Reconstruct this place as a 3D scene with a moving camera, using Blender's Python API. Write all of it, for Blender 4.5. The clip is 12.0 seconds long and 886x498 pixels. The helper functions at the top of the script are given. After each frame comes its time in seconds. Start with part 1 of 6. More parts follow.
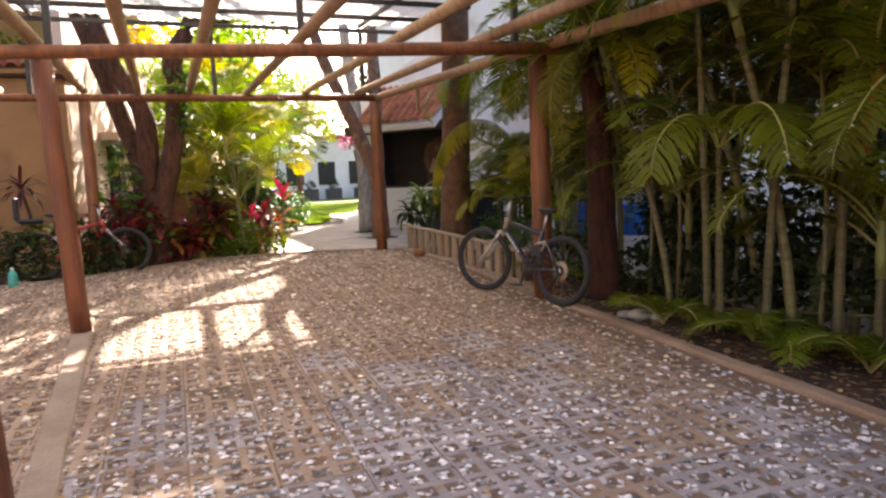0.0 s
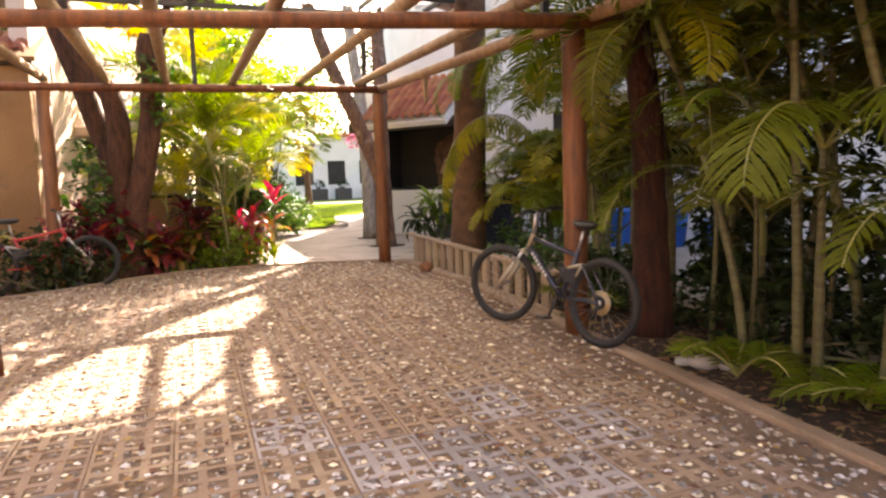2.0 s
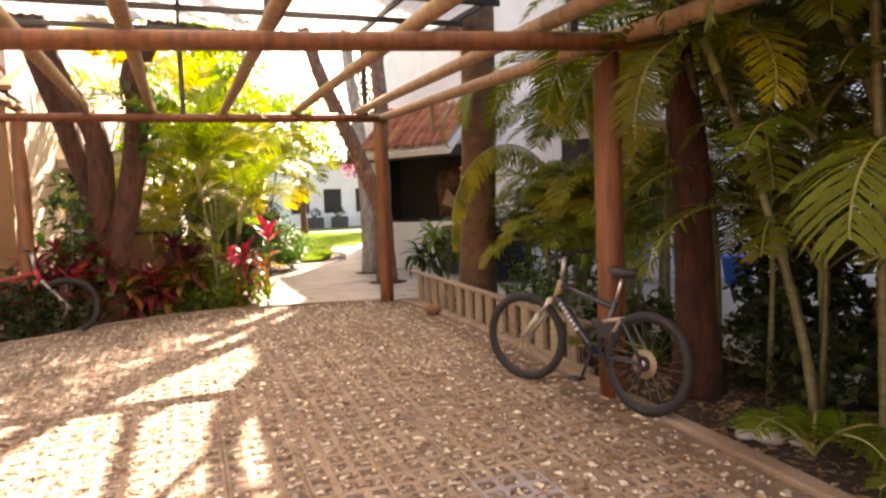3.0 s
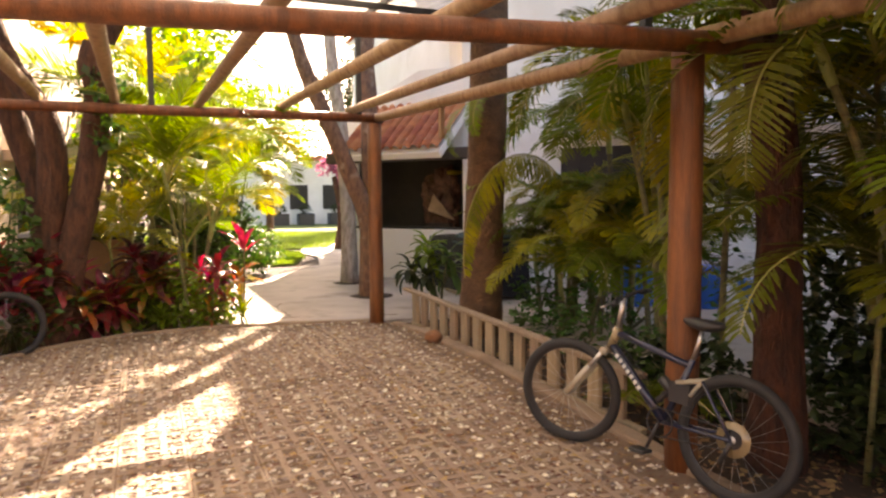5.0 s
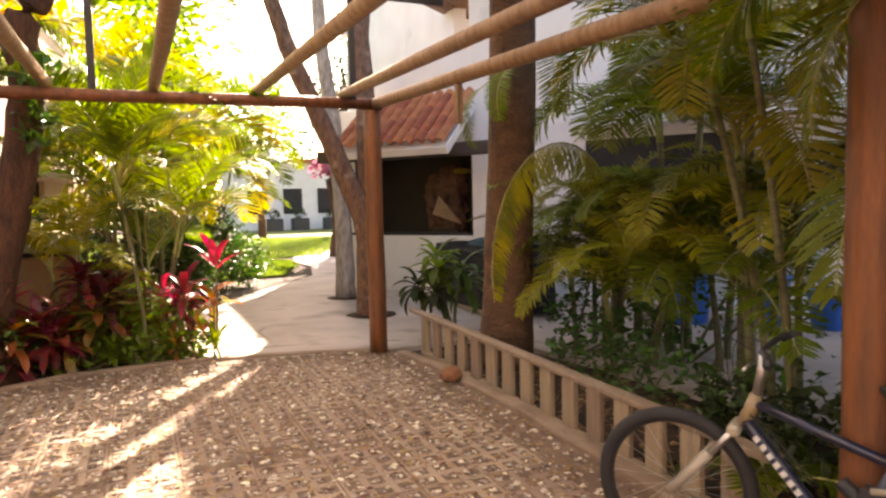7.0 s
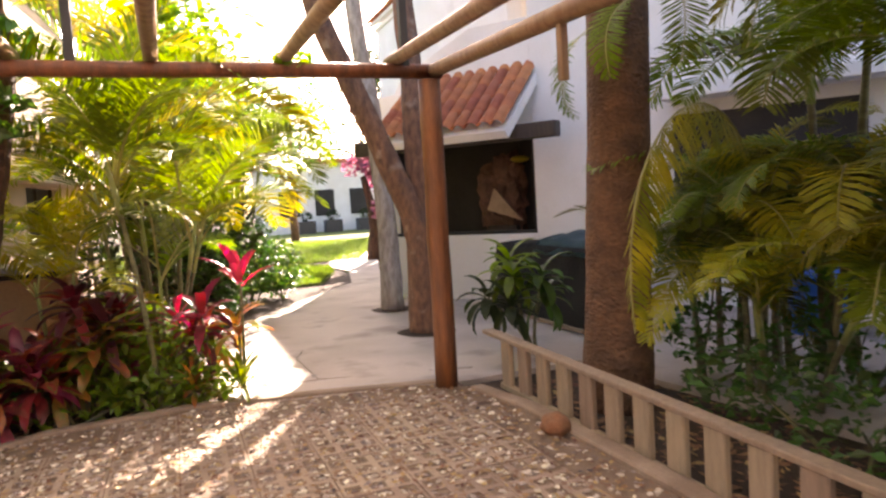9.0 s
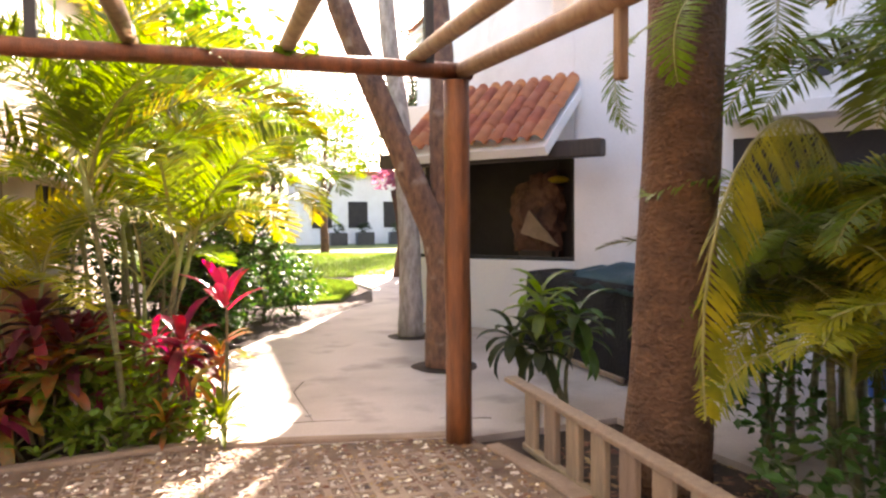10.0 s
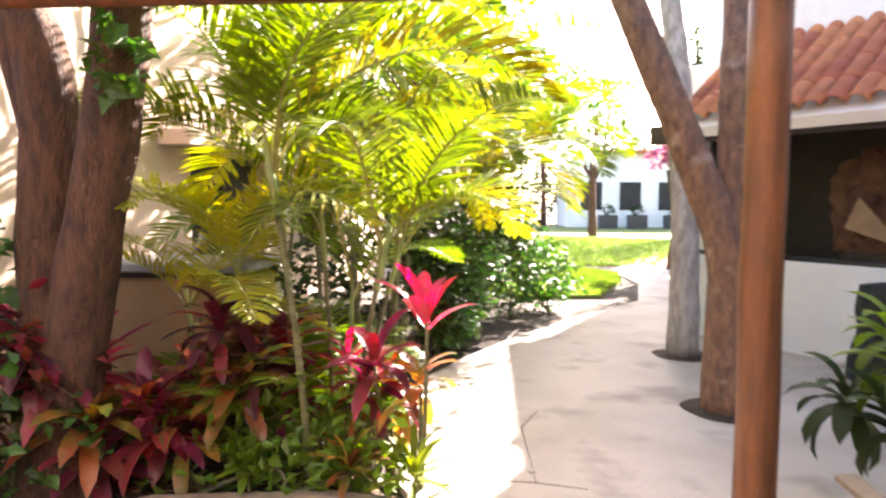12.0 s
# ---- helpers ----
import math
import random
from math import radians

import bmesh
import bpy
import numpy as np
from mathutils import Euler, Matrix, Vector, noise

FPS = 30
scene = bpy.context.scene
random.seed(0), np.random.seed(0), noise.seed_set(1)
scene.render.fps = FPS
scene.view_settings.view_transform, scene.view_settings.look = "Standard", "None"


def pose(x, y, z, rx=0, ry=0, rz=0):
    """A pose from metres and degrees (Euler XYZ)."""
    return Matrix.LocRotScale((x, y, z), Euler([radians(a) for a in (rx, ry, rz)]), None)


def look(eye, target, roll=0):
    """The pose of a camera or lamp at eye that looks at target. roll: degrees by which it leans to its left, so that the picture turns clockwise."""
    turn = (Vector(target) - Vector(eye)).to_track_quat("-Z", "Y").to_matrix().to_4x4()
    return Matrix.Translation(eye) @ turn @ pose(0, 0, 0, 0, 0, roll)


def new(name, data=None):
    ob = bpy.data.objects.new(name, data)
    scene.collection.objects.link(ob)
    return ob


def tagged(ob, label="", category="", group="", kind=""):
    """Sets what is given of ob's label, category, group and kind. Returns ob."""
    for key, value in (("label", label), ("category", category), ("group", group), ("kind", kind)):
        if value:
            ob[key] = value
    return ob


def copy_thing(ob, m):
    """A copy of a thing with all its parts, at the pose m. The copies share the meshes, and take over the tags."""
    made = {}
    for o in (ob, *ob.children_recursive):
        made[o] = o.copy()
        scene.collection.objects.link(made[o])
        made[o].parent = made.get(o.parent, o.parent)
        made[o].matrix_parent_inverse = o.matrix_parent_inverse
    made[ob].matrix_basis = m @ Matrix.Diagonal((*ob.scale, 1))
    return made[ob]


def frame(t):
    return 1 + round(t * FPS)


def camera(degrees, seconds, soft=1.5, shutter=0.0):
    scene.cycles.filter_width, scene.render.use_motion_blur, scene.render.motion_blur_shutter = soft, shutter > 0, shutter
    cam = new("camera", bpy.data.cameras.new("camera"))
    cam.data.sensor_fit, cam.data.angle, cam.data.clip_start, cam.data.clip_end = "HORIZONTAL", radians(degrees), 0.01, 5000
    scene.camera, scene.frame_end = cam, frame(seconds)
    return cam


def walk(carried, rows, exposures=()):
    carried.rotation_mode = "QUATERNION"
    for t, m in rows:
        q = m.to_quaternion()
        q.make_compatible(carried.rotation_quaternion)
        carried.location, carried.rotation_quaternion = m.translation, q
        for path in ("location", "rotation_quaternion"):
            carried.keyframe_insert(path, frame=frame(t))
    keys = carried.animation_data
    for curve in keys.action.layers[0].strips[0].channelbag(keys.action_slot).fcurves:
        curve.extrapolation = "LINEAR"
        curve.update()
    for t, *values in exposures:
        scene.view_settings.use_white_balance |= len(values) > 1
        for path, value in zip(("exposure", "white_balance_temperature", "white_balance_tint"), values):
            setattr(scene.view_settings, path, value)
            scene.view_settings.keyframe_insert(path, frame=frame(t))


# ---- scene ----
cam = camera(65.9, 12.0, soft=2.4, shutter=0.4)
PATH = [
    (0, (0.039, -2.009, 1.143), (0.757, -0.154, 0.936), -2.4),
    (0.5, (0.122, -1.699, 1.14), (0.873, 0.144, 0.947), -2.0),
    (1, (0.234, -1.387, 1.176), (1.044, 0.43, 0.963), -3.3),
    (1.5, (0.436, -1.055, 1.189), (1.168, 0.801, 1.057), -2.4),
    (2, (0.553, -0.762, 1.191), (1.237, 1.106, 0.984), -2.0),
    (2.5, (0.624, -0.332, 1.243), (1.329, 1.531, 1.055), -0.9),
    (3, (0.656, -0.065, 1.304), (1.357, 1.803, 1.172), -2.3),
    (3.2, (0.671, 0.057, 1.314), (1.394, 1.919, 1.203), -2.6),
    (4.8, (0.536, 0.859, 1.473), (1.319, 2.693, 1.326), -0.7),
    (5, (0.574, 0.969, 1.487), (1.379, 2.795, 1.346), -0.5),
    (5.5, (0.732, 1.342, 1.463), (1.517, 3.18, 1.38), -2.3),
    (6, (0.901, 1.689, 1.472), (1.542, 3.579, 1.339), -1.8),
    (6.5, (0.975, 2.06, 1.502), (1.707, 3.918, 1.389), -1.5),
    (7, (1.01, 2.394, 1.498), (1.823, 4.216, 1.362), -1.4),
    (7.2, (1.039, 2.537, 1.484), (1.8, 4.383, 1.374), -1.8),
    (8.8, (1.174, 3.75, 1.486), (1.906, 5.604, 1.319), -2.3),
    (9, (1.25, 3.903, 1.481), (1.978, 5.76, 1.34), -3.5),
    (9.5, (1.49, 4.248, 1.518), (2.109, 6.147, 1.418), -3.0),
    (10, (1.637, 4.631, 1.513), (2.275, 6.525, 1.424), -0.6),
    (10.5, (1.775, 4.965, 1.536), (2.308, 6.89, 1.423), -1.6),
    (11, (1.99, 5.342, 1.551), (2.247, 7.326, 1.519), -1.6),
    (11.5, (2.077, 5.655, 1.542), (2.124, 7.651, 1.424), -2.3),
    (12, (2.048, 6.0, 1.584), (1.913, 7.99, 1.44), 0.1),
]
walk(cam, [(t, look(eye, target, roll)) for t, eye, target, roll in PATH],
     exposures=[(0, 2.7, 7000, 20), (0.5, 2.95, 7200, 20), (1.2, 3.08, 7500, 21), (2.5, 3.08, 8000, 22), (5, 2.95, 8500, 22), (9, 3.02, 7500, 25), (10.5, 3.38, 7100, 22), (11.5, 3.3, 6900, 20), (12, 3.75, 6600, 18)])

# ---- light ----
SUN_AZ, SUN_EL = 25.5, 31.5
world = bpy.data.worlds.new("sky")
scene.world = world
world.use_nodes = True
_n = world.node_tree.nodes
_sky = _n.new("ShaderNodeTexSky")
_sky.sky_type = "NISHITA"
_sky.sun_disc = False
_sky.sun_elevation, _sky.sun_rotation = radians(SUN_EL), radians(SUN_AZ)
_sky.air_density, _sky.dust_density, _sky.ozone_density = 1.0, 2.5, 1.0
world.node_tree.links.new(_sky.outputs[0], _n["Background"].inputs[0])
_n["Background"].inputs[1].default_value = 0.088
sun_data = bpy.data.lights.new("sun", "SUN")
sun_data.energy, sun_data.angle, sun_data.color = 5.0, radians(0.53), (1.0, 0.93, 0.82)
sun = new("sun", sun_data)
_a, _e = radians(SUN_AZ), radians(SUN_EL)
SUN_DIR = Vector((math.sin(_a) * math.cos(_e), math.cos(_a) * math.cos(_e), math.sin(_e)))
sun.matrix_world = look(SUN_DIR * 40, (0, 0, 0))


# ---- materials ----
def mat(name, col, rough=0.7, var=0.25, scale=6.0, fine=60.0, bump=0.3, bump_dist=0.01, metal=0.0, col2=None, rnd=0.0, island=0.0,
        transl=0.0, stretch=(1, 1, 1), spec=0.5, stain=None, coat=0.0):
    """A surface of two noise scales, relief, and optional variation per object or per loose piece."""
    m = bpy.data.materials.new(name)
    m.use_nodes = True
    nt = m.node_tree
    N, L = nt.nodes.new, nt.links.new
    b = nt.nodes["Principled BSDF"]
    tc = N("ShaderNodeTexCoord")
    mp = N("ShaderNodeMapping")
    mp.inputs["Scale"].default_value = stretch
    L(tc.outputs["Object"], mp.inputs[0])
    n1 = N("ShaderNodeTexNoise")
    n1.inputs["Scale"].default_value, n1.inputs["Detail"].default_value = scale, 4
    n2 = N("ShaderNodeTexNoise")
    n2.inputs["Scale"].default_value, n2.inputs["Detail"].default_value = fine, 3
    L(mp.outputs[0], n1.inputs[0])
    L(mp.outputs[0], n2.inputs[0])
    c2 = col2 or tuple(c * (1 - var) for c in col)
    ramp = N("ShaderNodeMapRange")
    ramp.inputs[1].default_value, ramp.inputs[2].default_value = 0.35, 0.65
    L(n1.outputs[0], ramp.inputs[0])
    mx = N("ShaderNodeMix")
    mx.data_type = "RGBA"
    mx.inputs[6].default_value, mx.inputs[7].default_value = (*col, 1), (*c2, 1)
    L(ramp.outputs[0], mx.inputs[0])
    out = mx.outputs[2]
    hsv = N("ShaderNodeHueSaturation")
    mr = N("ShaderNodeMapRange")
    mr.inputs[3].default_value, mr.inputs[4].default_value = 1 - var, 1 + var
    L(n2.outputs[0], mr.inputs[0])
    L(mr.outputs[0], hsv.inputs["Value"])
    L(out, hsv.inputs["Color"])
    out = hsv.outputs[0]
    if rnd or island:
        h2 = N("ShaderNodeHueSaturation")
        r = N("ShaderNodeMapRange")
        k = rnd or island
        if rnd:
            o = N("ShaderNodeObjectInfo")
            L(o.outputs["Random"], r.inputs[0])
        else:
            o = N("ShaderNodeNewGeometry")
            L(o.outputs["Random Per Island"], r.inputs[0])
        r.inputs[3].default_value, r.inputs[4].default_value = 1 - k, 1 + k
        L(r.outputs[0], h2.inputs["Value"])
        L(out, h2.inputs["Color"])
        r2 = N("ShaderNodeMapRange")
        L(o.outputs["Random" if rnd else "Random Per Island"], r2.inputs[0])
        r2.inputs[3].default_value, r2.inputs[4].default_value = 0.5 - k * 0.06, 0.5 + k * 0.06
        L(r2.outputs[0], h2.inputs["Hue"])
        out = h2.outputs[0]
    if stain:
        n3 = N("ShaderNodeTexNoise")
        n3.inputs["Scale"].default_value, n3.inputs["Detail"].default_value = stain[1], 6
        L(tc.outputs["Object"], n3.inputs[0])
        r3 = N("ShaderNodeMapRange")
        r3.inputs[1].default_value, r3.inputs[2].default_value = stain[2], stain[2] + 0.15
        L(n3.outputs[0], r3.inputs[0])
        m3 = N("ShaderNodeMix")
        m3.data_type = "RGBA"
        m3.inputs[7].default_value = (*stain[0], 1)
        L(r3.outputs[0], m3.inputs[0])
        L(out, m3.inputs[6])
        out = m3.outputs[2]
    L(out, b.inputs["Base Color"])
    b.inputs["Roughness"].default_value = rough
    b.inputs["Metallic"].default_value = metal
    b.inputs["Specular IOR Level"].default_value = spec
    b.inputs["Coat Weight"].default_value = coat
    if bump:
        bm_ = N("ShaderNodeBump")
        bm_.inputs["Strength"].default_value, bm_.inputs["Distance"].default_value = bump, bump_dist
        L(n2.outputs[0], bm_.inputs["Height"])
        L(bm_.outputs[0], b.inputs["Normal"])
    if transl:
        t = N("ShaderNodeBsdfTranslucent")
        g = N("ShaderNodeHueSaturation")
        g.inputs["Saturation"].default_value, g.inputs["Value"].default_value = 1.2, 1.25
        L(out, g.inputs["Color"])
        L(g.outputs[0], t.inputs[0])
        ms = N("ShaderNodeMixShader")
        ms.inputs[0].default_value = transl
        L(b.outputs[0], ms.inputs[1])
        L(t.outputs[0], ms.inputs[2])
        L(ms.outputs[0], nt.nodes["Material Output"].inputs[0])
    return m


def glass_mat(name, tint=(0.9, 0.95, 0.95), rough=0.02):
    m = bpy.data.materials.new(name)
    m.use_nodes = True
    b = m.node_tree.nodes["Principled BSDF"]
    b.inputs["Base Color"].default_value = (*tint, 1)
    b.inputs["Roughness"].default_value = rough
    b.inputs["Transmission Weight"].default_value = 1.0
    b.inputs["IOR"].default_value = 1.5
    return m


M_SOIL = mat("soil", (0.07, 0.043, 0.029), 0.95, 0.35, 3, 70, 0.8, 0.03, col2=(0.04, 0.026, 0.018))
M_BED = mat("gravel_fill", (0.235, 0.163, 0.113), 0.95, 0.35, 4, 90, 0.8, 0.015, col2=(0.15, 0.098, 0.066))
M_PAVER = mat("paver_concrete", (0.36, 0.265, 0.195), 0.92, 0.22, 2.2, 45, 0.6, 0.007, col2=(0.28, 0.20, 0.145), rnd=0.12, stain=((0.225, 0.15, 0.10), 3.5, 0.54))
M_PEBBLE = mat("pebbles", (0.58, 0.49, 0.41), 0.8, 0.2, 9, 60, 0.2, 0.004, col2=(0.32, 0.25, 0.20), island=0.75)
# copies of paver and pebbles with the bluish near shade put into the colour
M_PAVER_SHADE_GREY = mat("shade_grey_paver", (0.37, 0.335, 0.34), 0.85, 0.28, 2.2, 45, 0.7, 0.008, col2=(0.21, 0.19, 0.195), rnd=0.2, stain=((0.085, 0.078, 0.082), 1.6, 0.54))
M_PEBBLE_SHADE_GREY = mat("shade_grey_pebbles", (0.66, 0.65, 0.67), 0.7, 0.2, 9, 60, 0.2, 0.004, col2=(0.26, 0.25, 0.26), island=0.85)
M_KERB = mat("kerb_concrete", (0.31, 0.225, 0.16), 0.92, 0.25, 3, 50, 0.6, 0.008, col2=(0.21, 0.145, 0.10), stain=((0.13, 0.10, 0.075), 5, 0.62))
M_STRIP = mat("strip_concrete", (0.31, 0.245, 0.19), 0.92, 0.25, 3, 50, 0.5, 0.006, col2=(0.23, 0.175, 0.13), stain=((0.22, 0.17, 0.13), 5, 0.62))
M_PATH = mat("path_concrete", (0.52, 0.445, 0.395), 0.88, 0.16, 1.2, 45, 0.45, 0.008, col2=(0.42, 0.355, 0.31), stain=((0.31, 0.255, 0.22), 1.6, 0.53))
M_GRASS_SOIL = mat("turf", (0.15, 0.185, 0.045), 0.95, 0.35, 2, 90, 0.8, 0.02, col2=(0.14, 0.165, 0.04))
M_GRASS = mat("grass_blades", (0.17, 0.24, 0.05), 0.7, 0.2, 3, 20, 0, island=0.35, transl=0.35)
M_WOOD = mat("pergola_wood", (0.225, 0.080, 0.027), 0.5, 0.38, 3, 22, 0.5, 0.012, col2=(0.12, 0.046, 0.02), stretch=(6, 6, 0.7), rnd=0.12)
M_RAFTER = mat("rafter_wood", (0.33, 0.215, 0.125), 0.62, 0.28, 3, 22, 0.45, 0.01, col2=(0.22, 0.125, 0.07), stretch=(6, 6, 0.7), rnd=0.15)
M_GREYWOOD = mat("weathered_wood", (0.31, 0.23, 0.155), 0.85, 0.25, 4, 26, 0.5, 0.008, col2=(0.25, 0.185, 0.125), stretch=(7, 7, 0.8), rnd=0.18)
M_BLACKMETAL = mat("black_steel", (0.025, 0.025, 0.028), 0.5, 0.2, 5, 60, 0.15, 0.003)
M_SHEET = mat("translucent_sheet", (0.70, 0.67, 0.63), 0.5, 0.1, 2.0, 14, 0.2, 0.01, col2=(0.58, 0.55, 0.50), transl=0.5, stain=((0.55, 0.50, 0.43), 3, 0.6))
M_WHITE = mat("white_plaster", (0.80, 0.785, 0.775), 0.9, 0.06, 1.5, 40, 0.3, 0.006, col2=(0.74, 0.72, 0.70), stain=((0.60, 0.58, 0.55), 1.3, 0.64))
M_OCHRE = mat("ochre_plaster", (0.35, 0.20, 0.088), 0.92, 0.16, 1.4, 35, 0.5, 0.012, col2=(0.29, 0.16, 0.07), stain=((0.24, 0.135, 0.06), 1.8, 0.54))
M_PINK = mat("peach_plaster", (0.68, 0.52, 0.42), 0.92, 0.1, 1.4, 35, 0.3, 0.008, col2=(0.58, 0.43, 0.34))
M_TILE = mat("roof_tile_clay", (0.50, 0.185, 0.095), 0.85, 0.22, 5, 40, 0.35, 0.006, col2=(0.38, 0.135, 0.07), rnd=0.22)
M_DARKWOOD = mat("dark_wood", (0.055, 0.038, 0.03), 0.6, 0.3, 4, 30, 0.4, 0.006, stretch=(6, 6, 0.8))
# near-black fill that stands in for shade in openings, windows and gaps
M_SHADE_FILL = mat("shade_fill", (0.035, 0.03, 0.028), 0.8, 0.3, 3, 30, 0.1)
M_GLASS = glass_mat("window_glass", (0.75, 0.8, 0.8))
M_BARK = mat("red_brown_bark", (0.14, 0.060, 0.034), 0.92, 0.45, 7, 26, 1.0, 0.06, col2=(0.06, 0.029, 0.018), stretch=(3, 3, 0.8))
M_BARK_RED = mat("reddish_bark", (0.10, 0.033, 0.018), 0.88, 0.4, 6, 26, 1.0, 0.06, col2=(0.045, 0.017, 0.011), stretch=(3, 3, 0.8))
M_BARK_MOT = mat("mottled_bark", (0.27, 0.145, 0.092), 0.9, 0.35, 7, 24, 1.0, 0.03, col2=(0.14, 0.08, 0.06), stretch=(3, 3, 1.2), stain=((0.36, 0.26, 0.21), 6, 0.6))
M_BARK_GREY = mat("pale_grey_bark", (0.48, 0.43, 0.39), 0.9, 0.25, 6, 30, 0.8, 0.02, col2=(0.28, 0.24, 0.21), stretch=(3, 3, 1))
M_PALMBARK = mat("palm_bark", (0.165, 0.086, 0.043), 0.88, 0.4, 5, 30, 1.0, 0.04, col2=(0.09, 0.047, 0.026), stretch=(1, 1, 1.4))
M_SHEATH_OR = mat("orange_crown_sheath", (0.42, 0.115, 0.03), 0.5, 0.3, 5, 20, 0.15, 0.004, col2=(0.28, 0.10, 0.035), stretch=(1, 1, 0.3))
M_CANE = mat("areca_cane", (0.15, 0.145, 0.06), 0.55, 0.3, 4, 18, 0.3, 0.008, col2=(0.085, 0.075, 0.032), stretch=(1, 1, 6), rnd=0.2)
M_SHEATH = mat("crown_sheath", (0.25, 0.29, 0.09), 0.45, 0.2, 6, 20, 0.1, rnd=0.2)
M_FROND = mat("palm_leaf_green", (0.135, 0.19, 0.012), 0.45, 0.25, 4, 30, 0.1, rnd=0.3, transl=0.4, spec=0.35)
M_FROND_DK = mat("palm_leaf_dark", (0.125, 0.138, 0.010), 0.5, 0.25, 4, 30, 0.1, rnd=0.35, transl=0.3, spec=0.2)
M_FROND_ARCH = mat("old_palm_leaf_yellow", (0.36, 0.31, 0.014), 0.55, 0.3, 4, 30, 0.1, transl=0.4, col2=(0.14, 0.16, 0.012))
M_FROND_YL = mat("palm_leaf_yellow", (0.36, 0.29, 0.012), 0.5, 0.25, 4, 30, 0.1, rnd=0.25, transl=0.42, col2=(0.22, 0.25, 0.016))
M_RACHIS = mat("palm_stalk", (0.30, 0.28, 0.08), 0.5, 0.2, 5, 20, 0.1, rnd=0.2)
M_LEAF = mat("broad_leaf", (0.07, 0.145, 0.028), 0.4, 0.25, 4, 30, 0.1, island=0.4, transl=0.35)
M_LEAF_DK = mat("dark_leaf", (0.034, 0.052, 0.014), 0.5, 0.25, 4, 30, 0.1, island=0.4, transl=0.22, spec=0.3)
M_LEAF_LT = mat("light_leaf", (0.17, 0.26, 0.035), 0.4, 0.25, 4, 30, 0.1, island=0.35, transl=0.5)
M_LEAF_YL = mat("yellow_leaf", (0.42, 0.29, 0.03), 0.45, 0.2, 4, 30, 0.1, island=0.3, transl=0.5)
M_TI = mat("ti_leaf_red", (0.36, 0.042, 0.065), 0.34, 0.3, 4, 20, 0.1, island=0.5, transl=0.4, col2=(0.14, 0.035, 0.03))
M_TI_PINK = mat("ti_leaf_pink", (0.62, 0.095, 0.14), 0.35, 0.2, 4, 20, 0.1, island=0.2, transl=0.45)
M_TI_DK = mat("ti_leaf_maroon", (0.11, 0.025, 0.035), 0.32, 0.3, 4, 20, 0.1, island=0.4, transl=0.2)
M_CROTON = mat("croton_leaf", (0.42, 0.13, 0.03), 0.35, 0.3, 6, 20, 0.1, island=0.5, transl=0.35, col2=(0.12, 0.15, 0.03))
M_DRYLEAF = mat("dry_leaf", (0.30, 0.165, 0.085), 0.85, 0.3, 6, 30, 0.1, island=0.55)
M_BLOSSOM = mat("bougainvillea", (0.42, 0.17, 0.25), 0.6, 0.2, 5, 20, 0, island=0.35, transl=0.4)
M_RUBBER = mat("tyre_rubber", (0.022, 0.022, 0.023), 0.75, 0.25, 8, 80, 0.5, 0.003)
M_STEEL = mat("brushed_steel", (0.55, 0.55, 0.55), 0.35, 0.12, 8, 80, 0.05, metal=1.0)
M_BLACKPL = mat("black_plastic", (0.025, 0.025, 0.028), 0.45, 0.2, 8, 60, 0.1)
M_BIKEBLUE = mat("dark_blue_paint", (0.012, 0.017, 0.045), 0.3, 0.15, 8, 60, 0.03, coat=0.5)
M_BIKECREAM = mat("cream_paint", (0.27, 0.20, 0.11), 0.35, 0.12, 8, 60, 0.03, coat=0.4)
M_BIKEWHITE = mat("silver_white_paint", (0.62, 0.62, 0.60), 0.35, 0.1, 8, 60, 0.03, coat=0.4)
M_BIKEFORK = mat("beige_fork_paint", (0.40, 0.355, 0.275), 0.35, 0.12, 8, 60, 0.03, coat=0.3)
M_BIKERED = mat("red_paint", (0.42, 0.03, 0.03), 0.35, 0.15, 8, 60, 0.03, coat=0.5)
M_COVER = mat("black_tarpaulin", (0.014, 0.014, 0.018), 0.55, 0.25, 4, 40, 0.6, 0.03, spec=0.15)
M_TEALTARP = mat("teal_tarpaulin", (0.055, 0.13, 0.16), 0.4, 0.2, 4, 40, 0.4, 0.015)
M_BLUE = mat("blue_plastic", (0.02, 0.16, 0.62), 0.4, 0.12, 6, 60, 0.1)
M_TEAL = mat("teal_plastic", (0.06, 0.42, 0.36), 0.35, 0.15, 6, 60, 0.05)
M_ROCK = mat("coconut_husk", (0.27, 0.115, 0.055), 0.95, 0.35, 8, 50, 0.9, 0.012, col2=(0.20, 0.11, 0.06))
M_SLAB = mat("grey_slab", (0.30, 0.30, 0.31), 0.45, 0.15, 4, 50, 0.15, 0.004)
M_STONE = mat("pale_stone", (0.52, 0.47, 0.42), 0.9, 0.2, 6, 50, 0.5, 0.01)


# ---- mesh helpers ----
def ground_z(y):
    """The yard falls gently towards the street."""
    return -0.04 * (6.5 - max(y, -8.0)) if y < 6.5 else 0.0


def smooth(me):
    me.polygons.foreach_set("use_smooth", [True] * len(me.polygons))


def mesh_of(name, bm, material, shade=False):
    me = bpy.data.meshes.new(name)
    bm.normal_update()
    bm.to_mesh(me)
    bm.free()
    if material:
        me.materials.append(material)
    if shade:
        smooth(me)
    return me


def part(name, bm, material, parent=None, label="", shade=False):
    me = bm if isinstance(bm, bpy.types.Mesh) else mesh_of(name, bm, material, shade)
    ob = new(name, me)
    ob.parent = parent
    if label:
        tagged(ob, label)
    return ob


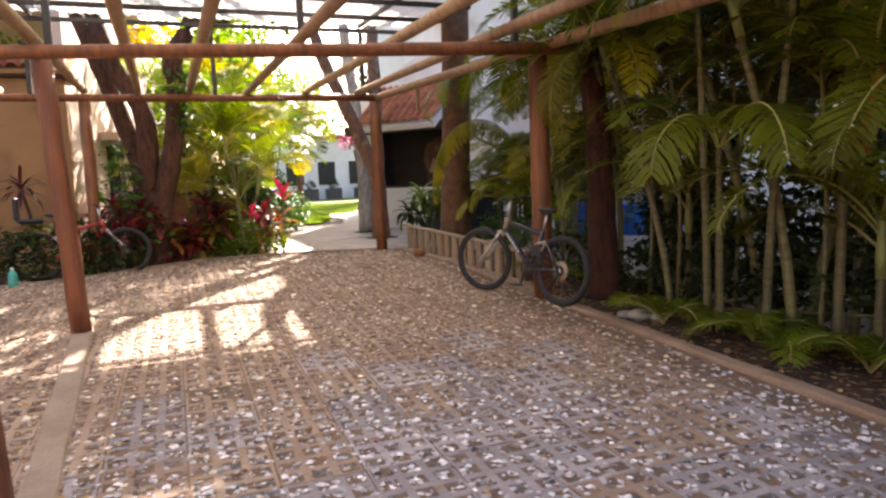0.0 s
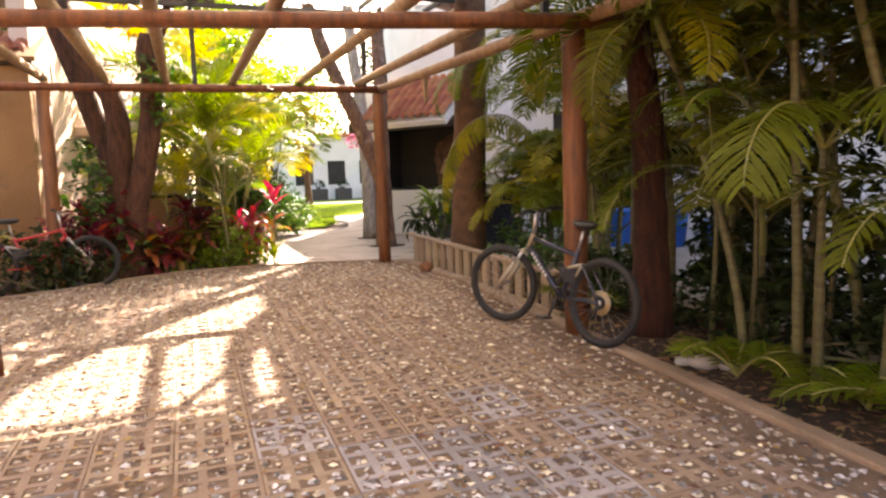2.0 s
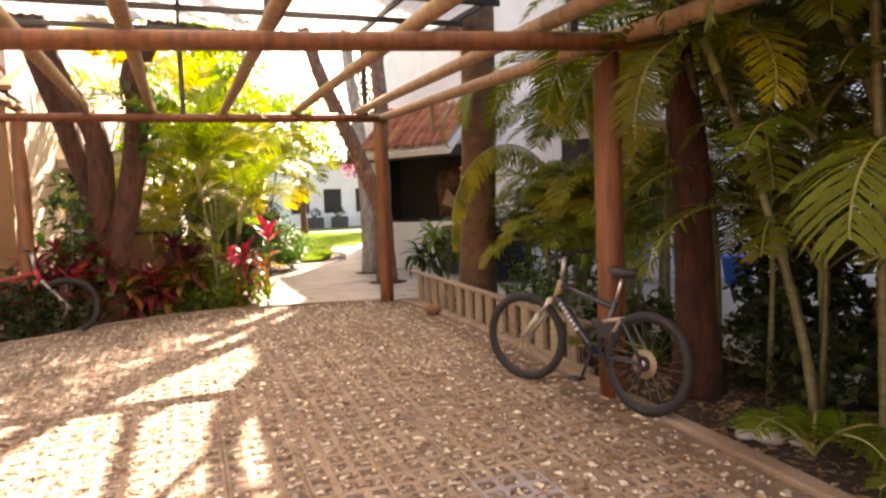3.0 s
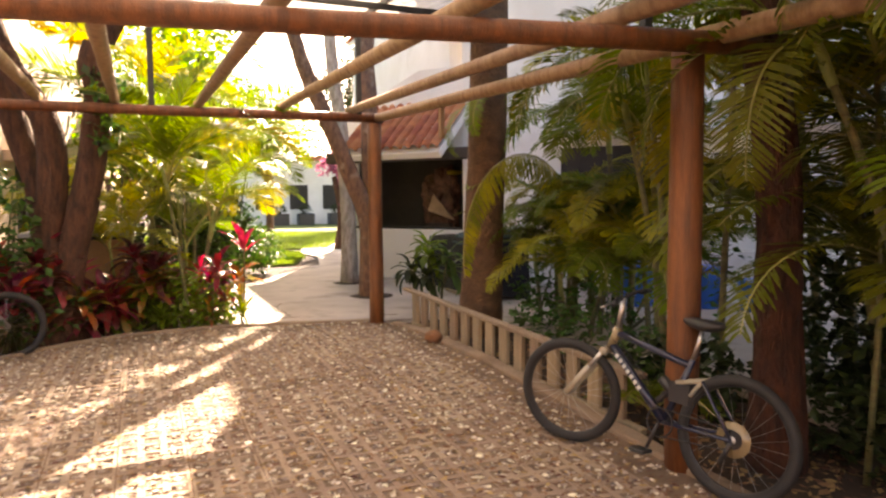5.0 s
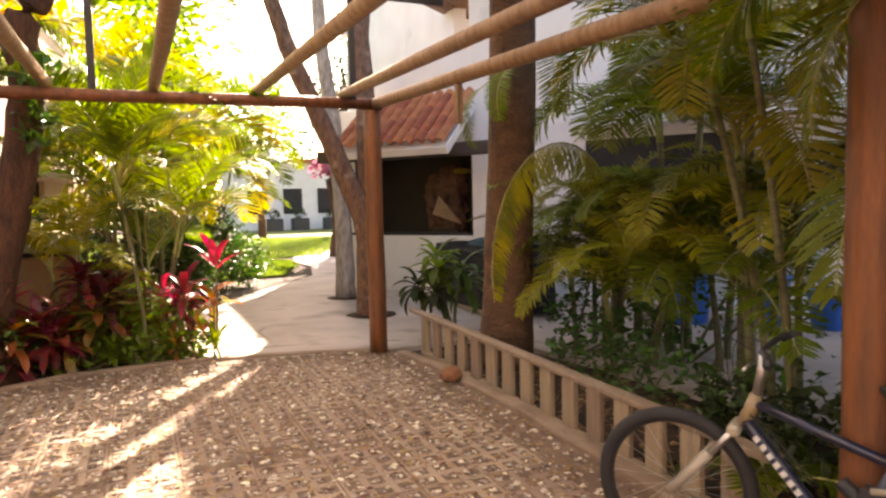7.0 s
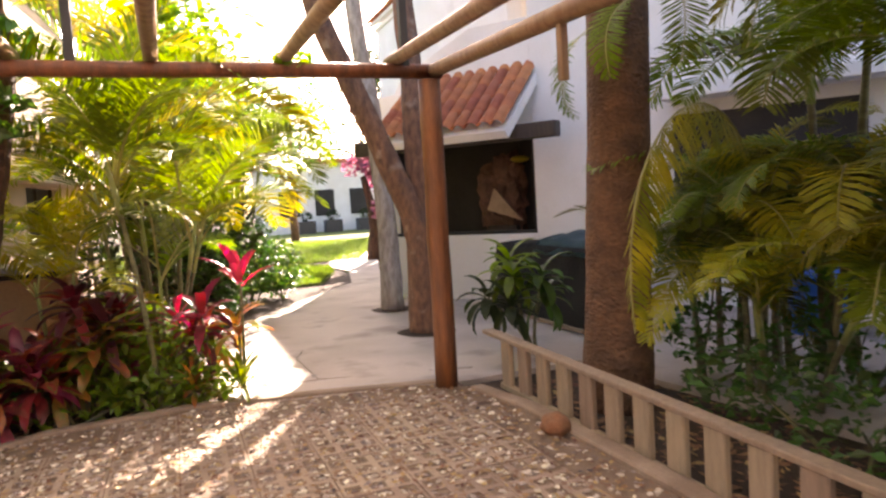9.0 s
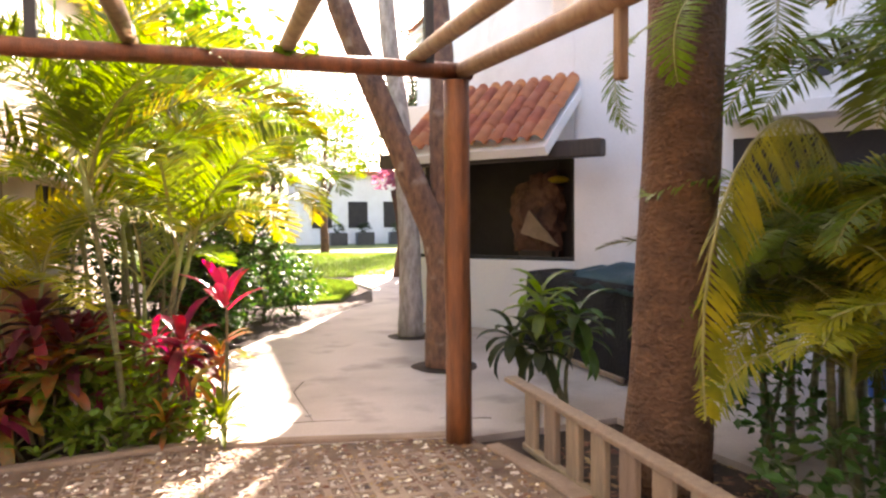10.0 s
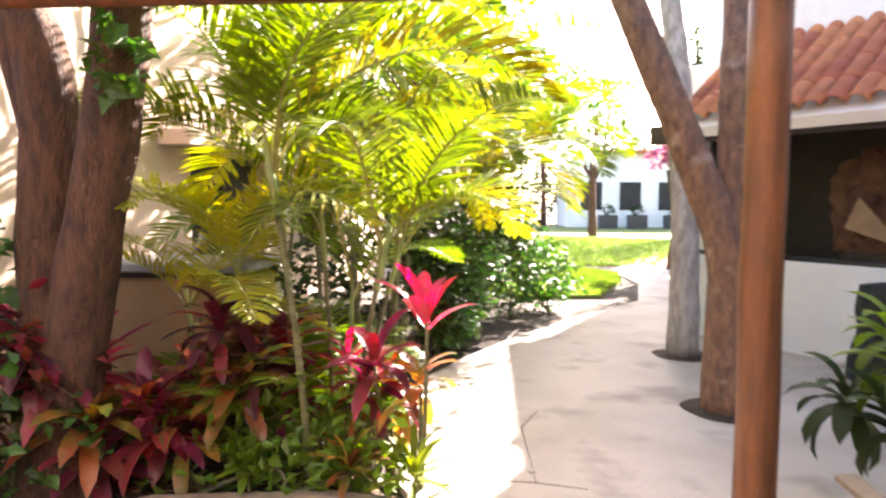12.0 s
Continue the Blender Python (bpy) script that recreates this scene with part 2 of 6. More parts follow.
def thing(name, m, label, category, group="", kind=""):
    ob = new(name)
    ob.empty_display_size = 0.1
    ob.matrix_world = m
    return tagged(ob, label, category, group, kind)


def box(bm, lo, hi, bevel=0.0, m=None):
    r = bmesh.ops.create_cube(bm, size=1)
    vs = r["verts"]
    c = [(a + b) / 2 for a, b in zip(lo, hi)]
    s = [b - a for a, b in zip(lo, hi)]
    for v in vs:
        v.co = Vector((v.co.x * s[0] + c[0], v.co.y * s[1] + c[1], v.co.z * s[2] + c[2]))
    if bevel:
        es = list({e for v in vs for e in v.link_edges})
        r2 = bmesh.ops.bevel(bm, geom=es, offset=bevel, segments=1, affect="EDGES", profile=0.5)
        vs = list({v for f in r2["faces"] for v in f.verts} | {v for v in vs if v.is_valid})
    if m is not None:
        for v in vs:
            v.co = m @ v.co
    return bm


def tube(bm, pts, radii, sides=8, wob=0.0, cap=True, seed=0):
    """A round member along a line of points with a radius at each."""
    rng = random.Random(seed)
    rings = []
    pts = [Vector(p) for p in pts]
    for i, p in enumerate(pts):
        d = (pts[min(i + 1, len(pts) - 1)] - pts[max(i - 1, 0)]).normalized()
        up = Vector((0, 0, 1)) if abs(d.z) < 0.9 else Vector((1, 0, 0))
        a = d.cross(up).normalized()
        b = d.cross(a)
        r = radii[i] if isinstance(radii, (list, tuple)) else radii
        ring = []
        for k in range(sides):
            t = 2 * math.pi * k / sides
            rr = r * (1 + wob * rng.uniform(-1, 1))
            ring.append(bm.verts.new(p + (a * math.cos(t) + b * math.sin(t)) * rr))
        rings.append(ring)
    for r0, r1 in zip(rings, rings[1:]):
        for k in range(sides):
            bm.faces.new((r0[k], r0[(k + 1) % sides], r1[(k + 1) % sides], r1[k]))
    if cap:
        bm.faces.new(list(reversed(rings[0])))
        bm.faces.new(rings[-1])
    bmesh.ops.recalc_face_normals(bm, faces=bm.faces[:])
    return bm


def bend(pts, n):
    """Points along a smooth curve through pts."""
    P = [Vector(p) for p in pts]
    P = [2 * P[0] - P[1]] + P + [2 * P[-1] - P[-2]]
    out = []
    for i in range(1, len(P) - 2):
        for k in range(n):
            t = k / n
            p0, p1, p2, p3 = P[i - 1:i + 3]
            out.append(0.5 * (2 * p1 + (p2 - p0) * t + (2 * p0 - 5 * p1 + 4 * p2 - p3) * t * t + (3 * p1 - p0 - 3 * p2 + p3) * t ** 3))
    out.append(P[-2])
    return out


def lerp_list(vals, n):
    xs = np.linspace(0, len(vals) - 1, n)
    return list(np.interp(xs, range(len(vals)), vals))


def prism(bm, outline, z0, z1):
    """An upright block over an outline of (x, y)."""
    lo = [bm.verts.new((x, y, z0)) for x, y in outline]
    hi = [bm.verts.new((x, y, z1)) for x, y in outline]
    n = len(outline)
    for i in range(n):
        bm.faces.new((lo[i], lo[(i + 1) % n], hi[(i + 1) % n], hi[i]))
    bm.faces.new(hi)
    bm.faces.new(list(reversed(lo)))
    bmesh.ops.recalc_face_normals(bm, faces=bm.faces[:])
    return bm


def raw_mesh(name, verts, faces, material, shade=False):
    me = bpy.data.meshes.new(name)
    me.from_pydata(verts, [], faces)
    if material:
        me.materials.append(material)
    if shade:
        smooth(me)
    me.update()
    return me


def structure(name, bm, material, label, category, shade=False):
    ob = part(name, bm, material, None, "", shade)
    return tagged(ob, label, category, kind="structure")


# ---- ground, yard and path ----
def ground_sheet():
    bm = bmesh.new()
    xs = [-400, -60, -20, -10, -5, 0, 5, 10, 20, 60, 400]
    ys = [-400, -60, -20, -8, 6.5, 12, 20, 60, 150, 400]
    g = [[bm.verts.new((x, y, ground_z(y) - 0.05)) for x in xs] for y in ys]
    for j in range(len(ys) - 1):
        for i in range(len(xs) - 1):
            bm.faces.new((g[j][i], g[j][i + 1], g[j + 1][i + 1], g[j + 1][i]))
    return structure("ground", bm, M_SOIL, "dark brown soil ground under the whole garden", "ground")


ground_sheet()


def sheet_on_slope(outline, lift, thick):
    """A slab over an outline that follows the slope of the yard; the outline is cut where the slope changes."""
    bm = prism(bmesh.new(), outline, -thick, 0)
    for y in (-8.0, 6.5):
        bmesh.ops.bisect_plane(bm, geom=bm.verts[:] + bm.edges[:] + bm.faces[:], plane_co=(0, y, 0), plane_no=(0, 1, 0))
    for v in bm.verts:
        v.co.z += ground_z(v.co.y) + lift
    return bm


YARD = [(-7.5, -7.5), (3.42, -7.5), (3.42, 8.0), (3.3, 9.0), (1.75, 9.34), (1.2, 9.42), (0.3, 9.3), (-0.3, 8.95), (-0.9, 8.45), (-1.6, 8.05), (-3.0, 7.8), (-7.5, 7.7)]
yard = structure("pavement", sheet_on_slope(YARD, -0.004, 0.05), M_BED, "tan gravel bedding of the paved yard", "pavement")

PATH_LINE = [(1.75, 9.34), (3.3, 9.0), (4.5, 9.05), (4.75, 7.4), (4.95, 5.0), (5.0, 0.0), (5.4, -7.0), (16.0, -7.0), (16.0, 12.0), (6.6, 12.6), (5.0, 15.0),
             (5.3, 18.0), (6.4, 22.0), (8.2, 26.0), (12.0, 30.0), (20.0, 33.0), (20.0, 35.5), (10.0, 33.0), (6.6, 27.5), (5.4, 23.5), (4.85, 21.0), (4.9, 19.2), (4.4, 16.9), (3.2, 15.2), (2.35, 13.9), (1.8, 12.75), (1.36, 11.7), (1.36, 10.5), (1.55, 9.7)]
structure("path", sheet_on_slope(PATH_LINE, 0.0, 0.06), M_PATH, "pale worn concrete path winding to the lawn", "path")

# kerbs
def kerb_line(name, pts, w, h, label, mat_=M_KERB):
    bm = bmesh.new()
    seg = []
    for (x0, y0), (x1, y1) in zip(pts, pts[1:]):
        n = max(1, int(math.hypot(x1 - x0, y1 - y0) / 0.5))
        seg += [(x0 + (x1 - x0) * k / n, y0 + (y1 - y0) * k / n) for k in range(n)]
    seg.append(pts[-1])
    rng = random.Random(3)
    prof = []
    for i, (x, y) in enumerate(seg):
        a, b = seg[max(i - 1, 0)], seg[min(i + 1, len(seg) - 1)]
        d = Vector((b[0] - a[0], b[1] - a[1], 0)).normalized()
        s = Vector((-d.y, d.x, 0)) * (w / 2 + rng.uniform(-0.008, 0.008))
        p = Vector((x, y, ground_z(y)))
        hh = h + rng.uniform(-0.006, 0.006)
        ring = [p - s + Vector((0, 0, -0.08)), p - s + Vector((0, 0, hh - 0.012)), p - s * 0.82 + Vector((0, 0, hh)), p + s * 0.82 + Vector((0, 0, hh)), p + s + Vector((0, 0, hh - 0.012)), p + s + Vector((0, 0, -0.08))]
        prof.append([bm.verts.new(q) for q in ring])
    for r0, r1 in zip(prof, prof[1:]):
        for k in range(5):
            bm.faces.new((r0[k], r0[k + 1], r1[k + 1], r1[k]))
    bm.faces.new(prof[0])
    bm.faces.new(prof[-1])
    bmesh.ops.recalc_face_normals(bm, faces=bm.faces[:])
    return structure(name, bm, mat_, label, "kerb")


kerb_line("kerb_1", [(3.5, -7.5), (3.47, 2.0), (3.47, 8.05), (3.36, 8.75)], 0.12, 0.03, "tan concrete kerb between the pavers and the palm bed")
kerb_line("kerb_2", [(-0.66, -7.5), (-0.64, 1.5), (-0.8, 4.6), (-0.86, 5.3)], 0.17, 0.016, "flush tan concrete strip in the pavers", M_STRIP)
kerb_line("kerb_3", [(-7.5, 7.75), (-3.0, 7.86), (-1.6, 8.12), (-0.95, 8.5), (-0.33, 9.02), (0.3, 9.36), (1.2, 9.48), (1.75, 9.40), (3.28, 9.07)], 0.1, 0.02, "tan concrete edging in front of the planted bed")

kerb_line("path_joint_1", [(1.62, 9.78), (2.3, 9.76), (3.0, 9.6), (3.6, 9.36)], 0.014, 0.0015, "thin dark joint across the concrete apron", M_SOIL)
kerb_line("path_joint_2", [(2.32, 9.76), (2.28, 10.7), (2.6, 11.6)], 0.012, 0.0015, "thin dark joint along the concrete path", M_SOIL)

# lawn beyond the path
LAWN = [(4.6, 19.3), (4.78, 20.8), (4.2, 22.0), (2.4, 21.6), (1.6, 19.0), (2.6, 17.2), (3.9, 17.4)]
structure("lawn_1", sheet_on_slope(LAWN, 0.01, 0.05), M_GRASS_SOIL, "bright green lawn beside the path", "lawn")
LAWN2 = [(5.5, 23.0), (6.7, 27.0), (10.1, 32.6), (20, 35), (20, 48), (-10, 48), (-10, 24.0), (2.0, 24.2), (4.4, 23.2)]
structure("lawn_2", sheet_on_slope(LAWN2, 0.008, 0.05), M_GRASS_SOIL, "sunlit green lawn beyond the path", "lawn")
LAWN3 = [(5.6, 18.0), (6.8, 21.8), (8.6, 25.6), (12.2, 29.3), (20, 32), (20, 18.0)]
structure("lawn_3", sheet_on_slope(LAWN3, 0.008, 0.05), M_GRASS_SOIL, "sunlit green lawn behind the white house", "lawn")


# ---- buildings ----
E_R = Vector((5.35, 11.4, 0))
U, IN = Vector((0.6, -0.8, 0)), Vector((0.8, 0.6, 0))
M_HOUSE = Matrix(((U.x, IN.x, 0, E_R.x), (U.y, IN.y, 0, E_R.y), (0, 0, 1, 0), (0, 0, 0, 1)))


def hp(s, d):
    p = E_R + U * s + IN * d
    return (p.x, p.y)


house = thing("house", Matrix.Identity(4), "white plastered house with a clay-tiled porch roof", "house")
W = 0.2
for lo, hi in (((-0.33, 1.0, -0.3), (8.0, 1.0 + W, 6.5)), ((-3.0, 1.0, -0.1), (-0.33, 1.0 + W, 0.95)), ((-3.0, 1.0, 2.36), (-0.33, 1.0 + W, 3.15)),
               ((-3.0, 1.0 + W, -0.1), (-2.8, 2.6, 3.15)), ((8.0, 1.0, -0.4), (8.2, 6.0, 6.5))):
    part("wall", box(bmesh.new(), lo, hi, 0.012, M_HOUSE), M_WHITE, house)
bm = bmesh.new()
prism(bm, [(6.0, 17.3), (6.0, 14.6), (6.2, 14.6), (6.2, 17.1), (12.0, 17.1), (12.0, 17.3)], -0.1, 6.4)
part("side_wall", bm, M_WHITE, house)
bm = bmesh.new()
prism(bm, [(6.0, 14.6), (6.0, 12.9), (6.2, 12.85), (6.2, 14.6)], 3.1, 6.4)
part("side_wall", bm, M_WHITE, house, "white side wall facing the path")
bm = bmesh.new()
box(bm, (6.05, 13.3, 6.3), (16, 17.2, 6.5))
prism(bm, [hp(-0.4, 1.1), hp(8.0, 1.1), hp(8.0, 6.0), (11.8, 17.0), (6.05, 17.0)], 6.32, 6.48)
part("roof_slab", bm, M_WHITE, house)
# room behind the opening; its shade is put into the near-black panels
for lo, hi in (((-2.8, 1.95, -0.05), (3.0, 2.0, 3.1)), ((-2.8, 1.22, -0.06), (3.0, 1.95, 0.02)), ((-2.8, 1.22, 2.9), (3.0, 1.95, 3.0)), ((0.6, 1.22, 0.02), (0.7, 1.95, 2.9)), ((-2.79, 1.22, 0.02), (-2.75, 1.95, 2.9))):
    part("room_panel", box(bmesh.new(), lo, hi, 0, M_HOUSE), M_SHADE_FILL, house, "room panel behind the opening, its shade put into the colour")


def barrel_tile():
    """One clay barrel tile, 0.42 long, tapered, laid along +y from the eave upwards."""
    bm = bmesh.new()
    n, L = 6, 0.40
    rows = []
    for j, (y, r) in enumerate(((0, 0.092), (L, 0.078))):
        for th in (0.0, 0.014):
            rows.append([bm.verts.new((math.cos(math.pi * k / n) * (r - th), y, math.sin(math.pi * k / n) * (r - th) * 0.85 + (0.012 if j == 0 else 0))) for k in range(n + 1)])
    o0, i0, o1, i1 = rows
    for k in range(n):
        bm.faces.new((o0[k], o0[k + 1], o1[k + 1], o1[k]))
        bm.faces.new((i0[k + 1], i0[k], i1[k], i1[k + 1]))
        bm.faces.new((o0[k + 1], o0[k], i0[k], i0[k + 1]))
    bmesh.ops.recalc_face_normals(bm, faces=bm.faces[:])
    return mesh_of("tile", bm, M_TILE, True)


TILE_MESH = barrel_tile()


def tiled_slope(parent, m, width, length, pitch=0.19, run=0.33, skip_first=0):
    """Courses of barrel tiles over a slope whose frame m has x along the eave and y up the slope."""
    rng = random.Random(9)
    nc, nr = int(width / pitch), int(math.ceil(length / run))
    for r in range(nr):
        for c in range(nc):
            ob = new("tile", TILE_MESH)
            ob.parent = parent
            ob.matrix_parent_inverse = parent.matrix_world.inverted()
            ob.matrix_world = m @ pose((c + 0.5) * pitch + rng.uniform(-0.006, 0.006), r * run + rng.uniform(-0.012, 0.012), 0.02 + rng.uniform(0, 0.008), 2.0, 0, rng.uniform(-1.5, 1.5))


def slope_frame(origin, along, into, rise, run):
    a = Vector(along).normalized()
    b = (Vector(into).normalized() * run + Vector((0, 0, rise))).normalized()
    c = a.cross(b)
    return Matrix(((a.x, b.x, c.x, origin[0]), (a.y, b.y, c.y, origin[1]), (a.z, b.z, c.z, origin[2]), (0, 0, 0, 1)))


porch = part("porch_roof", box(bmesh.new(), (0, -0.04, -0.16), (2.1, 1.5, -0.03), 0.008), M_WHITE, house, "clay-tiled porch roof with a white fascia")
F = slope_frame((*hp(-2.33, -0.02), 2.36), U, IN, 0.84, 1.05)
porch.matrix_world = F
bpy.context.view_layer.update()
tiled_slope(porch, F, 2.09, 1.42)
# stepped gable parapet and a timber-lined balcony above the porch
bm = bmesh.new()
lo_, hi_ = [], []
for s_, z_ in ((-2.7, 3.05), (-2.45, 3.4), (-1.25, 3.92), (-0.34, 3.92), (-0.34, 3.05)):
    lo_.append(bm.verts.new(M_HOUSE @ Vector((s_, 1.03, z_))))
    hi_.append(bm.verts.new(M_HOUSE @ Vector((s_, 1.18, z_))))
for i in range(5):
    bm.faces.new((lo_[i], lo_[(i + 1) % 5], hi_[(i + 1) % 5], hi_[i]))
bm.faces.new(lo_)
bm.faces.new(hi_)
bmesh.ops.recalc_face_normals(bm, faces=bm.faces[:])
part("gable_parapet", bm, M_WHITE, house, "sloping white gable parapet")
balc = part("balcony_soffit", box(bmesh.new(), (-1.15, 0.3, 4.75), (-0.34, 2.2, 4.83), 0.006, M_HOUSE), M_DARKWOOD, house, "dark timber balcony soffit")
for k in range(4):
    part("soffit_board", box(bmesh.new(), (-1.14 + k * 0.2, 0.31, 4.72), (-0.96 + k * 0.2, 2.18, 4.748), 0.004, M_HOUSE), M_WOOD, balc)
# wooden lintel beam whose end sticks out
part("lintel_beam", box(bmesh.new(), (-2.9, 0.28, 2.2), (0.3, 0.46, 2.4), 0.015, M_HOUSE), M_DARKWOOD, house, "dark wooden lintel beam with a protruding end")
# glazing of the opening
win = part("window", box(box(box(bmesh.new(), (-3.0, 1.06, 0.95), (-0.33, 1.12, 1.0), 0.004, M_HOUSE), (-3.0, 1.06, 2.31), (-0.33, 1.12, 2.36), 0.004, M_HOUSE), (-0.38, 1.06, 1.0), (-0.332, 1.12, 2.31), 0.004, M_HOUSE), M_BLACKMETAL, house, "black-framed window opening")
# upper eave with tiles along the path side
part("eave_board", box(bmesh.new(), (5.92, 12.9, 6.38), (6.25, 17.45, 6.5), 0.01), M_WHITE, house)
eave = part("upper_roof", box(bmesh.new(), (0, 0, -0.1), (4.6, 1.4, -0.02), 0.008), M_WHITE, house, "upper clay-tiled roof edge")
F3 = slope_frame((5.92, 17.45, 6.62), (0, -1, 0), (1, 0, 0), 0.35, 1.0)
eave.matrix_world = F3
bpy.context.view_layer.update()
tiled_slope(eave, F3, 4.55, 0.9)
# assumed wing along the path, placed so that its tiled eave shades the concrete
for lo, hi in (((7.2, 17.32, -0.1), (7.4, 23.3, 6.45)), ((7.4, 23.1, -0.1), (12.0, 23.3, 6.45))):
    part("wing_wall", box(bmesh.new(), lo, hi, 0.012), M_WHITE, house, "white wall of the assumed wing that carries the shading eave")
part("wing_slab", box(bmesh.new(), (7.15, 17.32, 6.451), (12.0, 23.4, 6.56), 0.01), M_WHITE, house)
wing = part("wing_roof", box(bmesh.new(), (0, 0, -0.1), (6.1, 1.4, -0.02), 0.008), M_WHITE, house, "clay-tiled eave placed to cast the scalloped shadow on the path")
F5 = slope_frame((7.0, 23.4, 6.68), (0, -1, 0), (1, 0, 0), 0.35, 1.0)
wing.matrix_world = F5
bpy.context.view_layer.update()
tiled_slope(wing, F5, 6.05, 0.9)
# unseen overhang, added to keep sun dapples off the yard
part("added_sun_block", box(bmesh.new(), (-0.6, -0.25, 6.5), (8.2, 1.3, 6.6), 0.01, M_HOUSE), M_WHITE, house, "unseen white overhang added over the long wall to block sun")
# ledge on the long wall; a dark sheet under it stands in for the shaded terrace
ledge = part("ledge", box(bmesh.new(), (1.5, 0.55, 2.5), (8.0, 1.0, 2.66), 0.012, M_HOUSE), M_WHITE, house, "white ledge over the terrace")
part("terrace_shade_sheet", box(bmesh.new(), (1.55, 0.985, 0.35), (3.6, 0.998, 2.35), 0, M_HOUSE), M_SHADE_FILL, house, "dark sheet standing in for the shaded terrace opening")
part("terrace_parapet", box(bmesh.new(), (3.2, 0.4, -0.3), (7.8, 0.55, 0.75), 0.015, M_HOUSE), M_WHITE, house, "low white terrace parapet")

# assumed walls out of view, added to close the yard and cut sky light
structure("wall_south", box(bmesh.new(), (-9.5, -7.9, -0.9), (9.5, -7.6, 2.6), 0.02), M_OCHRE, "plain ochre wall added out of view to block sky light", "wall")
structure("wall_west", box(bmesh.new(), (-7.9, -7.6, -0.9), (-7.6, 10.3, 2.6), 0.02), M_OCHRE, "plain ochre side wall added out of view to close the yard", "wall")
# ochre building behind the left bed
annex = thing("annex", Matrix.Identity(4), "ochre plastered annex with a tiled coping", "house")
bm = bmesh.new()
box(bm, (-9.5, 10.4, -0.1), (-1.45, 10.62, 2.95), 0.012)
part("wall", bm, M_OCHRE, annex)
bm = bmesh.new()
box(bm, (-9.6, 10.3, 2.95), (-1.38, 11.8, 3.02), 0.01)
part("eave", bm, M_DARKWOOD, annex)
roof = part("roof", box(bmesh.new(), (0, 0, -0.08), (8.3, 1.5, -0.01), 0.008), M_OCHRE, annex, "weathered pale clay-tiled roof edge")
F4 = slope_frame((-9.62, 10.2, 3.06), (1, 0, 0), (0, 1, 0), 0.45, 1.0)
roof.matrix_world = F4
bpy.context.view_layer.update()
tiled_slope(roof, F4, 8.25, 0.9)
villa = thing("villa", Matrix.Translation((-1.45, 10.63, 0)) @ pose(0, 0, 0, 0, 0, -6.5) @ Matrix.Translation((1.45, -10.63, 0)), "sunlit peach plastered villa behind the palms", "house")
for lo, hi in (((-1.7, 10.63, -0.1), (-1.45, 13.2, 5.4)), ((-1.7, 13.2, 2.1), (-1.45, 15.0, 5.4)), ((-1.7, 13.2, -0.1), (-1.45, 15.0, 0.9)), ((-1.7, 15.0, -0.1), (-1.45, 16.2, 5.4)), ((-1.7, 16.2, 2.1), (-1.45, 18.0, 5.4)), ((-1.7, 16.2, -0.1), (-1.45, 18.0, 0.9)), ((-1.7, 18.0, -0.1), (-1.45, 21.0, 5.4))):
    part("wall", box(bmesh.new(), lo, hi, 0.006), M_PINK, villa)
part("ledge", box(bmesh.new(), (-1.45, 12.6, 2.12), (-1.1, 20.5, 2.28), 0.012), M_PINK, villa, "peach ledge over the windows")
for y0 in (13.2, 16.2):
    # solid dark box; the shade behind the window is its colour
    w = part("window", box(bmesh.new(), (-1.66, y0, 0.9), (-1.6, y0 + 1.8, 2.1), 0.004), M_SHADE_FILL, villa, "recessed window box, the shade inside put into its colour")
    for k in range(3):
        part("frame", box(bmesh.new(), (-1.6, y0 + 0.02 + k * 0.86, 0.9), (-1.55, y0 + 0.08 + k * 0.86, 2.1), 0.004), M_DARKWOOD, w)
part("roof", box(bmesh.new(), (-8.0, 12.0, 5.4), (-1.2, 21.2, 5.55), 0.02), M_PINK, villa)


# ---- pergola ----
def pole(name, p0, p1, r0, r1, material, parent, seed, label="", bow=0.0):
    n = 7
    p0, p1 = Vector(p0), Vector(p1)
    rng = random.Random(seed)
    pts = []
    for i in range(n):
        t = i / (n - 1)
        off = Vector((rng.uniform(-1, 1), rng.uniform(-1, 1), rng.uniform(-1, 1))) * 0.006 + Vector((0, 0, -bow * 4 * t * (1 - t)))
        pts.append(p0.lerp(p1, t) + off)
    return part(name, tube(bmesh.new(), pts, [r0 + (r1 - r0) * i / (n - 1) for i in range(n)], 12, 0.03, True, seed), material, parent, label, True)


NEAR_Y, FAR_Y = 4.45, 8.95
pergola = thing("pergola", Matrix.Identity(4), "red-brown round-log pergola over the paved yard", "pergola")
pole("post", (3.2, FAR_Y, -0.05), (3.19, FAR_Y, 2.43), 0.092, 0.085, M_WOOD, pergola, 1)
pole("post", (3.45, 4.02, -0.15), (3.44, 4.01, 2.36), 0.098, 0.092, M_WOOD, pergola, 2)
pole("post", (-1.05, 8.9, -0.05), (-1.05, FAR_Y, 2.42), 0.085, 0.08, M_WOOD, pergola, 3)
pole("post", (-0.8, 4.62, -0.15), (-0.92, 4.66, 2.3), 0.085, 0.08, M_WOOD, pergola, 4)
pole("post", (-0.66, 0.75, -0.32), (-0.72, 0.8, 2.2), 0.085, 0.08, M_WOOD, pergola, 5)
pole("post", (3.55, -1.2, -0.4), (3.55, -1.2, 2.15), 0.09, 0.085, M_WOOD, pergola, 6)
pole("beam", (-3.2, FAR_Y, 2.475), (3.3, FAR_Y, 2.485), 0.052, 0.058, M_WOOD, pergola, 7)
pole("beam", (-3.2, 4.68, 2.25), (3.74, 3.80, 2.34), 0.055, 0.062, M_WOOD, pergola, 8)
